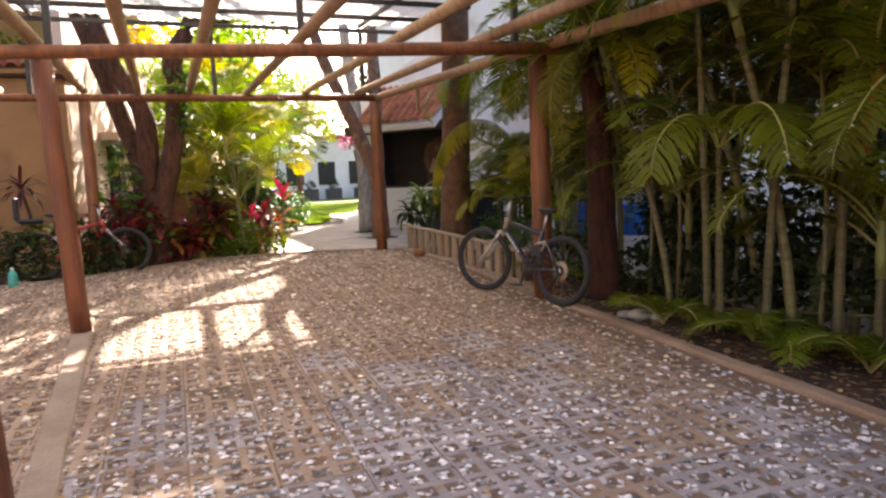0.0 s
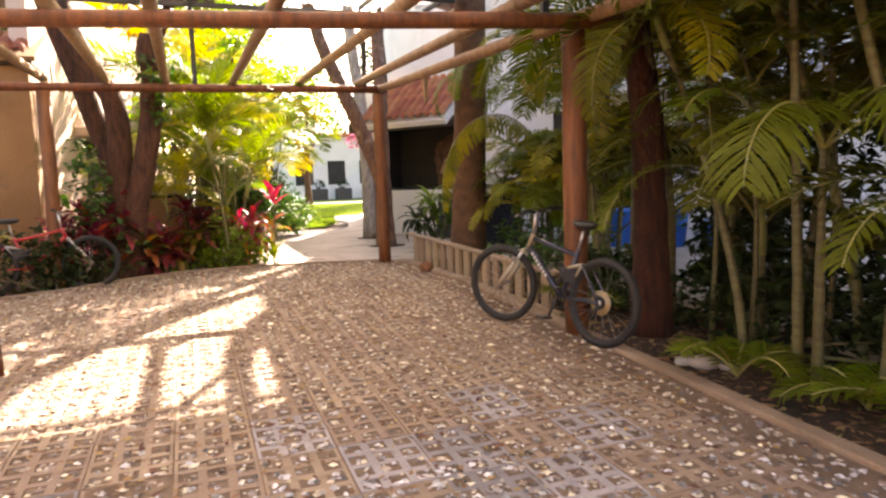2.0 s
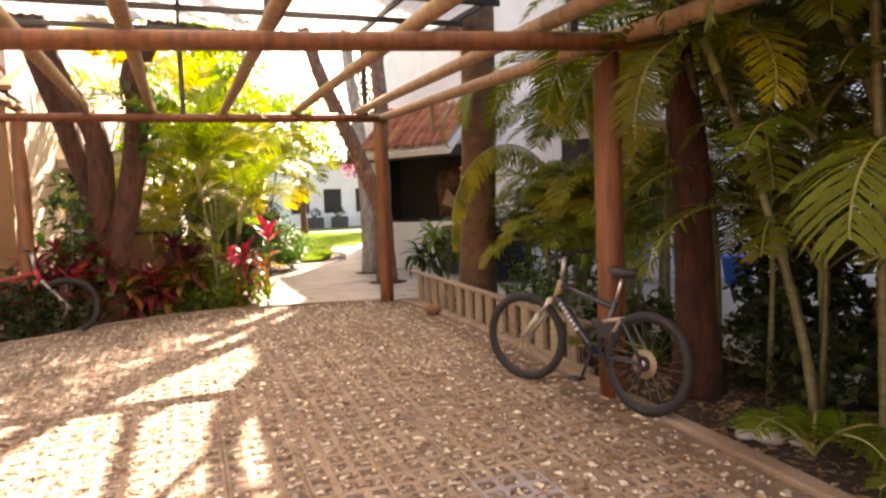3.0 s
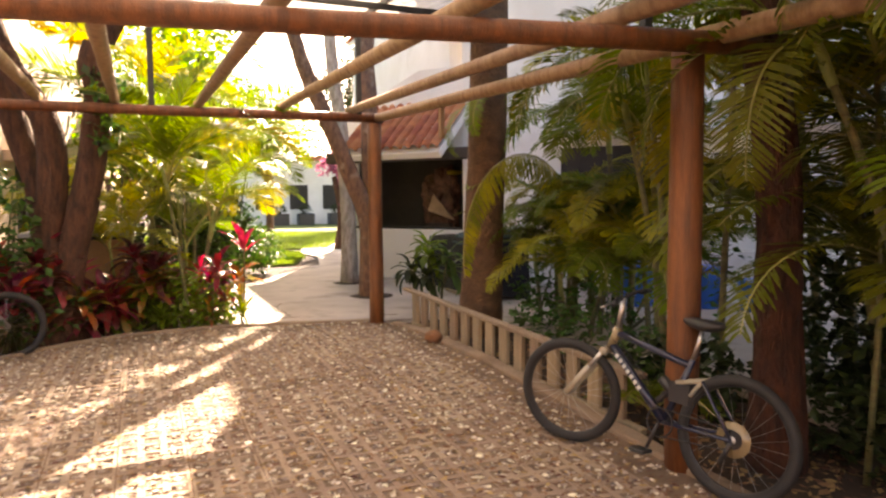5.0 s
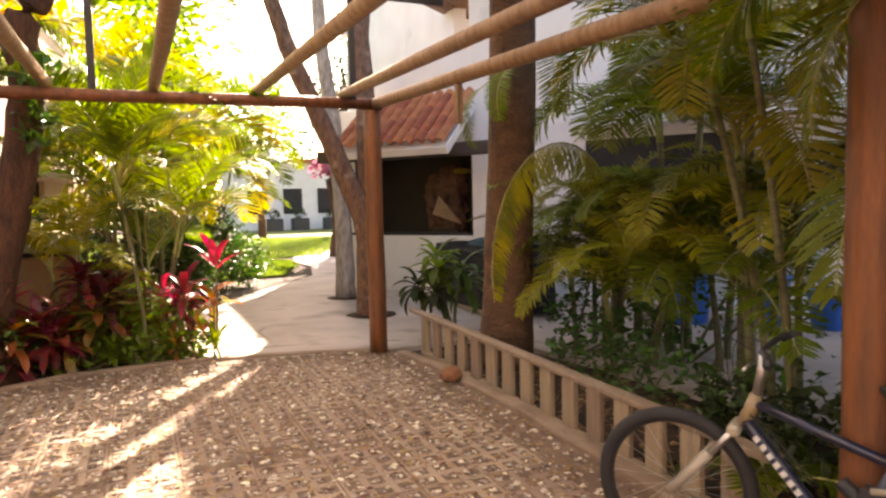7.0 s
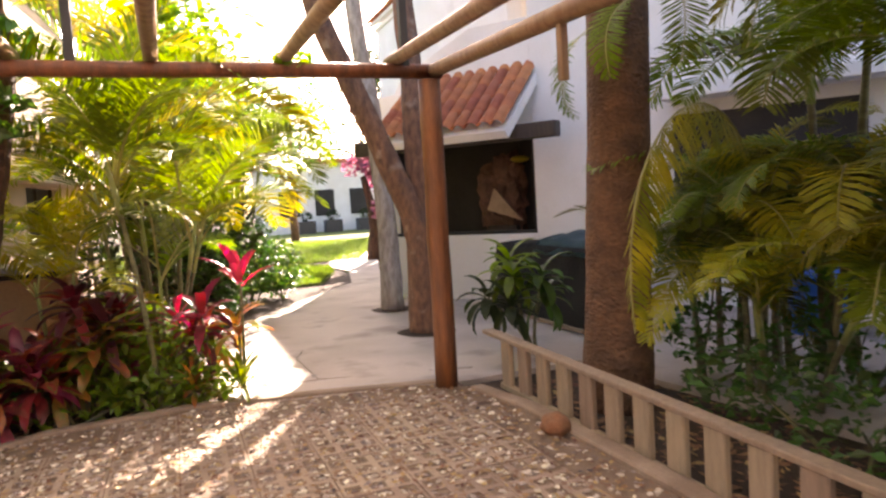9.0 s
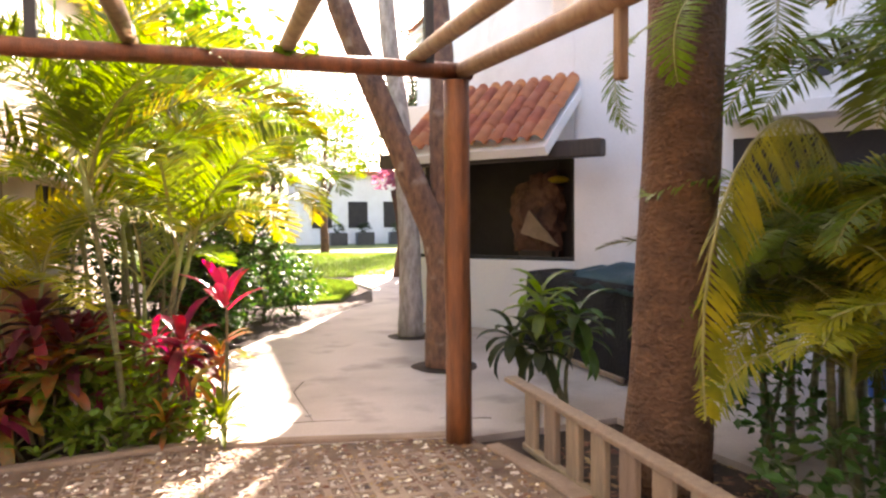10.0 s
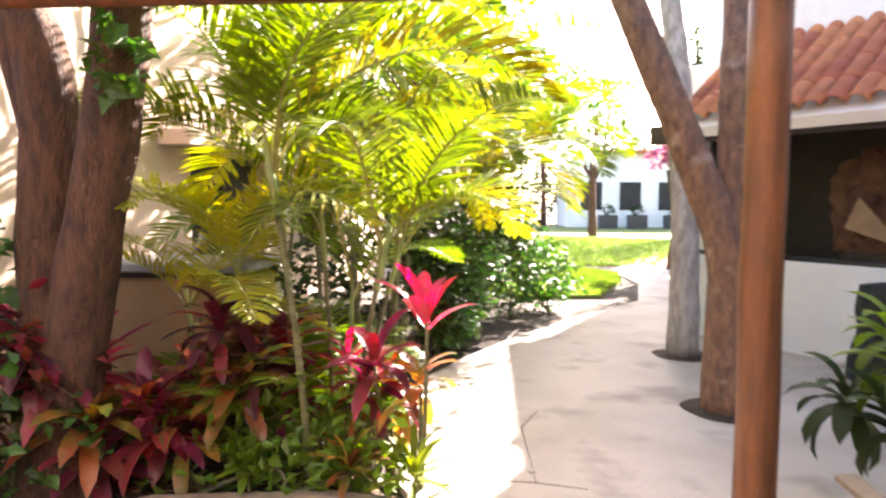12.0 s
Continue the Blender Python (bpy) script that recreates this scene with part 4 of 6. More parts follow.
areca((5.3, 3.8), [(0, 0, 2.0, 0.1, 0.2), (0.2, 0.2, 2.6, 0.3, 0.1), (-0.2, 0.1, 1.6, -0.2, 0.1)], [D], "dark green areca palm clump with ringed canes", 68, 9, 1.15, spread=1.5)
areca((5.5, 0.8), [(0, 0, 2.0, 0.1, 0.2), (0.2, 0.2, 2.6, 0.3, 0.1), (-0.2, 0.1, 1.6, -0.2, 0.1)], [D], "dark green areca palm clump with ringed canes", 69, 9, 1.15, spread=1.5)
areca((6.3, 2.6), [(0, 0, 1.7, 0.1, 0.2), (0.2, 0.2, 2.4, 0.3, 0.1), (-0.2, 0.1, 1.9, -0.2, 0.1)], [D], "dark green areca palm clump with ringed canes", 70, 9, 1.2, spread=1.5)
areca((6.2, 4.9), [(0, 0, 2.0, 0.1, 0.2), (-0.3, 0.1, 2.3, -0.2, 0.1)], [D, G], "green areca palm clump with ringed canes", 73, 8, 1.1, spread=1.3)

areca((4.95, 7.55), [(0, 0, 0.95, 0.05, 0.1), (0.3, 0.2, 1.15, 0.1, 0.1)], [G, Y], "bushy areca palm with low drooping fronds", 91, 6, 0.8, spread=1.6)
areca((5.5, 6.7), [(0, 0, 0.8, 0.0, 0.1), (0.25, -0.3, 1.1, 0.1, 0.0), (0.4, 0.3, 1.2, 0.1, 0.0)], [G, Y], "bushy areca palm with low drooping fronds", 92, 6, 0.85, spread=1.6)

ora = areca((4.7, 1.95), [(0, 0, 1.5, -0.08, -0.5)], [D, G], "slender areca palm with an orange-red leaf sheath", 93, 5, 1.0, spread=1.2)
part("orange_sheath", tube(bmesh.new(), [Vector((-0.075, -0.47, 1.42)), Vector((-0.085, -0.53, 1.65)), Vector((-0.095, -0.62, 2.05))], [0.042, 0.05, 0.02], 8, 0.02, True, 93), M_SHEATH_OR, ora, "orange-red leaf sheath", True)
areca((5.35, 8.25), [(0, 0, 0.8, 0.0, 0.0), (-0.3, -0.1, 0.6, -0.05, 0.0), (0.3, 0.1, 1.2, 0.1, 0.0)], [G, D], "bushy areca palm with low drooping fronds", 96, 8, 0.8, spread=1.7, tilt0=-10)
areca((5.75, 7.6), [(0, 0, 2.1, -0.1, 0.0), (0.15, -0.1, 2.5, 0.1, -0.1)], [G, D], "green areca palm with ringed canes", 97, 12, 1.05, spread=1.3)
# young palm whose two broad fronds hang down before the canes
drp = thing("palm_sapling", Matrix.Translation((4.05, 2.25, ground_z(2.25) - 0.06)), "young palm with a pair of broad drooping olive fronds", "palm")
limb(drp, "stem", [(0.1, 0.1, 0), (0.06, 0.06, 0.7), (0, 0, 1.55)], [0.035, 0.03, 0.02], M_CANE, 94)
DROOP = frond_mesh("frond", 1.35, 54, 0.38, 50, -88, 95, M_FROND_DK, 0.022, 0.1, 0.02, 1.6)
for az, tl, sc in ((250, 0, 1.0), (305, 6, 0.95), (200, 4, 0.95), (60, -10, 0.9)):
    put("frond", DROOP, drp, Matrix.Translation((0, 0, 1.5)) @ pose(0, 0, 0, 0, 0, az) @ pose(0, 0, 0, 0, tl, 0) @ Matrix.Scale(sc, 4))

slim = thing("palm_sapling", Matrix.Translation((4.38, 4.01, ground_z(4.01) - 0.06)), "slender ringed palm cane before the red-brown trunk", "palm")
limb(slim, "stem", [(0, 0, 0), (-0.02, 0.0, 1.2), (-0.44, -0.24, 2.41)], [0.036, 0.03, 0.024], M_CANE, 96)
for az, tl, z in ((190, 5, 1.55), (330, 10, 1.6), (250, 12, 1.5), (90, -5, 2.4), (200, -10, 2.5)):
    put("frond", FR_SMALLDK[az % 4] if z > 2 else FR_YELLOW[az % 5], slim, Matrix.Translation((-0.03, 0, z)) @ pose(0, 0, 0, 0, 0, az) @ pose(0, 0, 0, 0, tl, 0) @ Matrix.Scale(0.42 if z < 2 else 1.2, 4))
for k, (x, y, z, n) in enumerate(((4.3, 3.05, 1.9, 5), (4.7, 2.75, 2.3, 6), (4.5, 1.7, 2.2, 5), (5.1, 1.9, 2.0, 6), (4.35, 3.5, 2.4, 5))):
    sp = thing("palm_sapling", Matrix.Translation((x, y, ground_z(y) - 0.05)), "thin young areca with small hanging olive fronds", "palm", "young arecas")
    limb(sp, "stem", [(0, 0, 0), (0.03, -0.02, z * 0.5), (0.0, 0.03, z)], [0.022, 0.018, 0.014], M_CANE, 300 + k, 3, 7)
    for q in range(n + 2):
        put("frond", (FR_SMALLDK + FR_SMALL)[(q * 3 + k) % 8], sp, Matrix.Translation((0, 0.02, z - 0.12 * (q % 3))) @ pose(0, 0, 0, 0, 0, q * 137.5 + k * 50) @ pose(0, 0, 0, 0, 14 + 8 * (q % 3), 0) @ Matrix.Scale(1.15, 4))
# single long fronds that reach over the yard
arch = thing("palm_sapling", Matrix.Translation((5.25, 7.74, -0.06)), "young palm with one long arching yellow-green frond", "palm")
limb(arch, "stem", [(0, 0, 0), (0.02, 0, 0.7), (0.0, 0.02, 1.42)], [0.05, 0.045, 0.03], M_CANE, 71)
BIG_Y = frond_mesh("frond", 3.2, 110, 0.19, 48, -102, 77, M_FROND_ARCH, 0.024, -1.9, 0.02, 1.2)
put("frond", BIG_Y, arch, Matrix.Translation((0, 0, 1.38)) @ pose(0, 0, 0, 0, 0, 210))
for k, az in enumerate((60, 275, 320, 10, 250)):
    put("frond", (FR_GREEN + FR_DARK)[k * 2 % 10], arch, Matrix.Translation((0, 0, 1.3)) @ pose(0, 0, 0, 0, 0, az) @ pose(0, 0, 0, 0, 8, 0) @ Matrix.Scale(0.9, 4))

# bright arecas of the planted bed, lit from behind
GB, YB = FR_BED_G, FR_BED_Y
B = dict(thin=0.6, spread=0.9, group="bright areca palms")
main_palm = areca((1.05, 9.68), [(0, 0, 1.6, -0.17, 0.0)], [GB, GB, GB, YB], "bright yellow-green areca palm with a slender ringed cane", 81, 0, 1.0, **B)
FR_VEE = [frond_mesh("frond", 1.75, 44, 0.46, 84, 22, 61, M_FROND, 0.028, 0.42, 0.02, 0.6), frond_mesh("frond", 1.6, 42, 0.44, 86, 35, 62, M_FROND, 0.028, 0.42, 0.02, 0.6)]
for k, (ms, az, tl, sc) in enumerate(((FR_VEE[0], 185, -6, 1.0), (FR_VEE[1], -8, -4, 1.0), (FR_VEE[1], 80, 4, 1.0), (GB[0], 20, -6, 0.95), (GB[2], -40, 0, 0.9), (YB[1], 165, 14, 0.62), (GB[3], 225, -4, 0.85), (GB[1], 300, 2, 0.8), (YB[3], 5, 4, 1.05))):
    put("frond", ms, main_palm, Matrix.Translation((-0.17, 0, 1.78)) @ pose(0, 0, 0, 0, 0, az) @ pose(0, 0, 0, 0, tl, 0) @ Matrix.Scale(sc, 4))
areca((1.2, 10.35), [(0, 0, 1.05, 0.2, 0.05), (-0.1, 0.15, 0.7, 0.0, 0.1)], [GB], "bright green areca palm with slender canes", 82, 4, 0.85, **B)
areca((1.12, 10.2), [(-0.05, 0, 1.25, -0.05, 0.0), (0.08, -0.08, 1.1, 0.16, 0.05), (-0.3, 0.1, 1.4, -0.12, 0.1)], [GB, YB], "slender pale areca canes in the bed", 98, 2, 0.8, **B)
areca((0.15, 11.1), [(0, 0, 0.9, -0.1, 0.0), (0.25, 0.1, 1.4, 0.1, 0.1)], [YB, GB, YB], "yellowing areca palm with slender canes", 83, 3, 0.9, **B)
areca((0.3, 10.02), [(0, 0, 0.7, -0.05, 0.0), (0.1, 0.1, 0.9, 0.05, 0.05)], [YB], "low yellow areca palm in front of the masonry box", 90, 5, 0.7, thin=0.6, spread=1.3, group="bright areca palms")
areca((1.0, 11.5), [(0, 0, 1.6, -0.1, 0.0), (0.25, 0.1, 2.2, 0.1, 0.1)], [GB, YB, GB], "tall bright areca palm with slender canes", 84, 4, 1.1, **B)
areca((1.1, 12.5), [(0, 0, 1.3, 0.05, 0.0), (0.1, 0.15, 1.8, 0.1, 0.1)], [GB, GB, YB], "bright yellow-green areca palm with slender canes", 85, 5, 0.95, **B)
areca((1.5, 14.2), [(0, 0, 1.6, 0.1, 0.0), (0.3, 0.1, 2.1, 0.2, 0.1)], [GB, YB, GB], "bright yellow-green areca palm with slender canes", 86, 9, 1.1, **B)
areca((2.2, 17.0), [(0, 0, 1.7, 0.2, 0.0), (0.3, 0.1, 2.1, 0.3, 0.1)], [GB, GB], "bright areca palm beside the lawn", 87, 9, 1.1, **B)
areca((0.4, 12.6), [(0, 0, 2.4, -0.1, 0.0), (0.3, 0.1, 2.9, 0.1, 0.1)], [GB, GB, YB], "tall yellow-green areca palm with slender canes", 89, 6, 1.15, **B)


# young shoots that fill the bed
for k, (x, y, sc) in enumerate(((0.45, 10.15, 1.0), (0.85, 10.25, 1.1), (0.6, 10.8, 1.0), (0.75, 10.5, 1.2), (0.8, 11.3, 1.2), (0.05, 10.1, 0.9))):
    sp = thing("areca_shoot", Matrix.Translation((x, y, -0.05)), "young green areca shoots among the canes", "plant", "areca shoots")
    for j in range(9):
        put("frond", (FR_SMALL + FR_BED_G[:1])[j % 4], sp, Matrix.Translation((0.1 * math.cos(j * 2.4), 0.1 * math.sin(j * 2.4), 0)) @ pose(0, 0, 0, 0, 0, j * 137.5) @ pose(0, 0, 0, 0, -14, 0) @ Matrix.Scale(sc * (1.0 + 0.08 * (j % 4)), 4))


# ti plants and small bedding plants
def ti_plant(loc, heads, label, seed, group="ti plants"):
    rng = random.Random(seed)
    base = thing("ti_plant", Matrix.Translation((loc[0], loc[1], -0.05)), label, "shrub", group)
    for k, (dx, dy, h, mat_, L, n) in enumerate(heads):
        limb(base, "stem", [(dx * 0.4, dy * 0.4, 0), (dx * 0.8, dy * 0.8, h * 0.5), (dx, dy, h)], [0.016, 0.013, 0.011], M_CANE, seed + k, 3, 6)
        put("leaf_head", blade_rosette("leaf_head", n, L, L * 0.24, mat_, seed * 7 + k, 38 if mat_ == M_TI_PINK else -10, 78, 0.4 if mat_ == M_TI_PINK else 0.75, 0.14), base, Matrix.Translation((dx, dy, h - 0.08)) @ pose(0, 0, 0, rng.uniform(-12, 12), rng.uniform(-12, 12), rng.uniform(0, 360)))
    return base


R, P_, K_ = M_TI, M_TI_PINK, M_TI_DK
ti_spots = [(-0.95, 9.5), (-0.55, 9.42), (-0.25, 9.45), (0.05, 9.6), (0.3, 9.72), (0.55, 9.78), (-0.8, 9.1), (0.15, 9.95), (0.72, 10.05), (-0.62, 9.8)]
rng = random.Random(90)
for k, (x, y) in enumerate(ti_spots):
    heads = []
    for j in range(4):
        heads.append((rng.uniform(-0.2, 0.2), rng.uniform(-0.18, 0.18), rng.uniform(0.22, 0.5) if -0.05 < x < 0.45 else rng.uniform(0.4, 0.95), rng.choice([R, R, R, R, R, K_, M_CROTON, P_ if j == 0 else R]), rng.uniform(0.26, 0.4), rng.randint(14, 20)))
    ti_plant((x, y), heads, "dark red ti plant with glossy strap leaves", 100 + k)
ti_plant((1.66, 9.66), [(0.06, -0.04, 1.02, P_, 0.34, 8), (-0.25, 0.1, 0.7, R, 0.34, 12), (0.02, 0.0, 0.62, M_CROTON, 0.34, 12), (-0.2, 0.2, 0.5, K_, 0.34, 12)], "ti plant with an upright bright pink leaf head", 120)
ti_plant((1.35, 9.9), [(0, 0, 0.55, R, 0.3, 12), (-0.12, 0, 0.72, P_, 0.2, 8), (0.12, 0.15, 0.5, M_CROTON, 0.3, 12)], "dark red ti plant with glossy strap leaves", 121)
ti_plant((1.5, 12.95), [(0, 0, 0.4, M_CROTON, 0.3, 14), (-0.18, 0.2, 0.45, M_CROTON, 0.3, 14), (0.1, 0.35, 0.4, K_, 0.34, 14)], "orange and green croton beside the path", 122)


def shrub(loc, blobs, count, size, material, label, seed, stems=4, long=1.8, hang=0.0, name="shrub", group="shrubs"):
    rng = random.Random(seed)
    base = thing(name, Matrix.Translation((loc[0], loc[1], ground_z(loc[1]) - 0.05)), label, "shrub", group)
    for k in range(stems):
        b = blobs[k % len(blobs)]
        limb(base, "stem", [(rng.uniform(-0.05, 0.05), rng.uniform(-0.05, 0.05), 0), (b[0] * 0.6, b[1] * 0.6, b[2] * 0.6), (b[0] + rng.uniform(-0.1, 0.1), b[1], b[2])], [0.018, 0.012, 0.006], M_CANE, seed + k, 3, 6)
    part("foliage", leaf_cloud("foliage", blobs, count, size, material, seed, long, hang=hang), None, base)
    return base


shrub((-0.68, 9.3), [(0, 0, 1.3, 0.3, 0.25, 0.45), (0.1, 0, 0.75, 0.35, 0.25, 0.35), (-0.05, 0.05, 1.75, 0.18, 0.18, 0.2)], 260, 0.13, M_LEAF, "broad-leaved green shrub beside the post", 130, long=1.5)
shrub((-0.35, 9.35), [(0, 0, 0.35, 0.5, 0.25, 0.3), (-0.45, -0.2, 0.3, 0.4, 0.2, 0.28)], 320, 0.11, M_LEAF, "green low shrub at the edge of the bed", 131)
# lighter leaves in these two shrubs also stand in for sun the palms block
shrub((0.4, 9.6), [(0, 0, 0.2, 0.6, 0.2, 0.16), (0.6, 0.1, 0.2, 0.5, 0.2, 0.16)], 170, 0.11, M_LEAF_LT, "light green low shrub under the ti plants", 132)
shrub((1.2, 9.7), [(-0.1, 0, 0.22, 0.4, 0.2, 0.2), (0.1, 0.1, 0.42, 0.28, 0.2, 0.22), (-0.35, 0.05, 0.4, 0.25, 0.2, 0.25)], 330, 0.11, M_LEAF_LT, "light green shrub at the bed corner, sunlight put into its colour", 133)
shrub((1.7, 13.6), [(0, 0, 0.6, 0.45, 0.6, 0.5), (-0.3, 1.0, 0.8, 0.6, 0.7, 0.6), (-0.05, -0.7, 0.35, 0.3, 0.4, 0.3)], 1500, 0.12, M_LEAF, "rounded green shrub beside the path", 134)
shrub((1.0, 13.0), [(0, 0, 0.9, 0.9, 0.6, 0.8), (0.6, 1.5, 1.1, 0.9, 0.8, 0.9), (-0.8, 0.3, 0.8, 0.6, 0.5, 0.7)], 2000, 0.14, M_LEAF_DK, "large dark green shrub behind the palms", 135)
shrub((1.55, 13.3), [(0, 0, 0.7, 0.5, 0.5, 0.65), (0.25, 0.9, 0.75, 0.5, 0.55, 0.7), (-0.1, 0.5, 1.3, 0.5, 0.6, 0.45)], 1700, 0.11, M_LEAF, "dense dark green shrub along the curve of the path", 154)
shrub((2.35, 15.3), [(0, 0, 0.65, 0.45, 0.5, 0.6), (0.45, 0.8, 0.6, 0.45, 0.5, 0.55), (0.0, 0.5, 1.2, 0.45, 0.5, 0.45)], 1500, 0.11, M_LEAF, "dense green shrub between the path and the lawn", 155)
shrub((2.9, 15.9), [(0, 0, 0.5, 0.5, 0.6, 0.45), (-0.5, 0.9, 0.7, 0.7, 0.7, 0.6)], 1200, 0.12, M_LEAF, "rounded green shrub beside the lawn", 136)
shrub((4.35, 6.2), [(0, 0, 0.3, 0.35, 0.5, 0.28), (0.1, 0.9, 0.3, 0.35, 0.5, 0.28), (0.1, -0.9, 0.3, 0.35, 0.5, 0.28)], 600, 0.1, M_LEAF, "green low shrubs along the ladder", 137)
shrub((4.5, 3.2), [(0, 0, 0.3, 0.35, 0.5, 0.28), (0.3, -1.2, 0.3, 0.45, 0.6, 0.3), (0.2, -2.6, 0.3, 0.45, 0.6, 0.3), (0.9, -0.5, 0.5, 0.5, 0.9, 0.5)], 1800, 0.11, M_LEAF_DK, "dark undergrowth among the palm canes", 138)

# leaf mass added to cover the bright patio with dark colour
shrub((5.0, 2.7), [(0, 0, 0.5, 0.5, 0.7, 0.5), (0.1, 1.1, 0.55, 0.45, 0.7, 0.55), (0.1, -1.2, 0.5, 0.5, 0.7, 0.5), (0.3, 0.4, 1.3, 0.4, 0.9, 0.5), (0.2, -1.0, 1.2, 0.4, 0.8, 0.4)], 3400, 0.13, M_LEAF_DK, "dark leaf mass added behind the palm canes to darken the patio", 151, 5)
# dark leaves added where only shadow and dark soil lie behind the bike
shrub((4.35, 4.75), [(0, 0, 0.28, 0.3, 0.45, 0.3), (0.15, -0.9, 0.25, 0.3, 0.4, 0.28), (0.1, 0.7, 0.25, 0.3, 0.4, 0.26)], 1100, 0.1, M_LEAF_DK, "low dark leaves standing in for the shadow behind the mountain bike", 156)
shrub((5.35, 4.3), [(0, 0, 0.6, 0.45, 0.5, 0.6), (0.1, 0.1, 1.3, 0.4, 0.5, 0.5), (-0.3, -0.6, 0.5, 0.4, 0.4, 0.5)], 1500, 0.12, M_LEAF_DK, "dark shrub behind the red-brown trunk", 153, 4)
# second added leaf mass, dark to deepen the side of the bed
shrub((5.4, 0.4), [(0, 0, 0.6, 0.5, 0.8, 0.6), (0.1, -1.4, 0.7, 0.5, 0.8, 0.6), (0.1, 0.3, 1.4, 0.5, 0.7, 0.5)], 2200, 0.14, M_LEAF_DK, "dark leaf mass added at the end of the bed as a backdrop", 152, 4)
shrub((-1.5, 8.95), [(0, 0, 0.45, 0.5, 0.2, 0.4), (0.6, 0.15, 0.4, 0.4, 0.2, 0.35), (-0.8, 0, 0.4, 0.4, 0.25, 0.35)], 900, 0.11, M_LEAF_DK, "dark shrub behind the red bicycle", 143)
shrub((5.45, 7.1), [(0, 0, 0.5, 0.4, 0.5, 0.4), (0.1, 0.1, 1.2, 0.45, 0.5, 0.5), (0.3, -1.2, 1.0, 0.45, 0.6, 0.6), (0.4, -0.6, 1.3, 0.45, 0.6, 0.4)], 700, 0.11, M_LEAF, "open green shrub behind the young palm", 145)
# unseen leaf mass, added to keep sky light off the palms
shrub((7.6, -4.0), [(0, 0, 1.5, 1.2, 1.8, 1.5), (0.2, 3.0, 1.2, 1.0, 1.4, 1.1), (-0.6, -2.0, 1.8, 1.6, 1.2, 1.7), (0, 1, 3.6, 1.4, 2.4, 1.3)], 5000, 0.18, M_LEAF_DK, "tall dark shrubs added out of view to block sky light", 146, 6)
# leaf screen added as a dark backdrop for the shaded terrace side
shrub((6.7, 1.2), [(0, 0, 2.2, 0.9, 1.3, 0.9), (0.3, 1.9, 2.4, 0.9, 1.2, 0.9), (0.2, -2.0, 2.2, 0.9, 1.3, 0.9), (0.2, 0.8, 3.6, 1.0, 1.6, 0.8), (0.3, -1.8, 3.6, 1.0, 1.5, 0.8), (0.0, 0.5, 1.0, 0.6, 0.8, 0.7), (0.3, -1.5, 0.9, 0.6, 0.7, 0.7), (0.2, -3.6, 1.6, 0.9, 1.2, 1.2)], 9000, 0.16, M_LEAF_DK, "tall dark leaf screen added to darken the patio side", 144, 6)
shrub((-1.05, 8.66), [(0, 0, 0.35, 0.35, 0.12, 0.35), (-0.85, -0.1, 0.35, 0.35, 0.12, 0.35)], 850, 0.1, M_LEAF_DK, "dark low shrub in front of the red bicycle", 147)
shrub((4.95, 8.0), [(0, 0, 0.4, 0.35, 0.3, 0.3), (0.3, 0.2, 0.8, 0.35, 0.3, 0.35), (0.2, -0.7, 0.4, 0.35, 0.4, 0.3)], 500, 0.1, M_LEAF, "green shrub beside the thick palm trunk", 149)
sprig = tagged(part("leaf_sprig", leaf_cloud("leaf_sprig", [(2.15, 8.93, 2.56, 0.12, 0.06, 0.08)], 26, 0.12, M_LEAF_LT, 148), None), "small green leaf sprig caught on the beam", "sprig")
# leafy shrub in front of the covered grill
plu = thing("shrub", Matrix.Translation((4.2, 9.5, -0.03)) @ Matrix.Scale(0.95, 4), "leafy shrub with leaf rosettes, light and shade put into their greens", "shrub")
for k, (dx, dy, h) in enumerate(((-0.1, 0.0, 0.82), (-0.32, 0.1, 0.62), (0.2, -0.05, 0.8), (-0.02, 0.2, 0.95), (-0.2, -0.15, 0.55), (0.3, 0.1, 0.6))):
    limb(plu, "stem", [(0.1, -0.05, 0), (0.05 + dx * 0.3, dy * 0.3, 0.3), (dx, dy, h)], [0.02, 0.015, 0.01], M_CANE, 140 + k, 3, 6)
    # tallest heads coloured as lit, lowest ones dark as silhouettes
    put("leaf_head", blade_rosette("leaf_head", 15, 0.36, 0.1, M_LEAF_LT if k in (0, 3) else M_LEAF_DK if k in (1, 4) else M_LEAF, 150 + k, -45, 70, 0.8, 0.1), plu, Matrix.Translation((dx, dy, h - 0.06)))

# light leaf colour carries the sunlight at the front of the bed
shrub((0.95, 9.55), [(0, 0, 0.2, 0.35, 0.12, 0.18), (0.45, 0.02, 0.2, 0.3, 0.12, 0.16)], 240, 0.1, M_LEAF_LT, "yellow-green shoots along the edging, sunlight put into the leaf colour", 157)
# small spiky plants at the front of the bed
for k, (x, y, L, mt) in enumerate(((1.66, 9.48, 0.3, M_FROND_DK), (1.3, 9.55, 0.25, M_CROTON), (0.75, 9.55, 0.22, M_FROND), (1.5, 10.05, 0.25, M_CROTON))):
    sp = thing("bedding_plant", Matrix.Translation((x, y, -0.05)), "small spiky bedding plant at the edge of the bed", "plant", "bedding plants")
    limb(sp, "stem", [(0, 0, 0), (0, 0, 0.1), (0.01, 0, 0.18)], [0.012, 0.011, 0.01], M_CANE, 160 + k, 2, 6)
    put("leaf_head", blade_rosette("leaf_head", 22, L, 0.045, mt, 170 + k, -5, 80, 0.5, 0.1), sp, Matrix.Translation((0, 0, 0.14)))
sp = thing("dracaena", Matrix.Translation((-2.0, 9.6, -0.05)), "dark dracaena against the ochre wall", "plant")
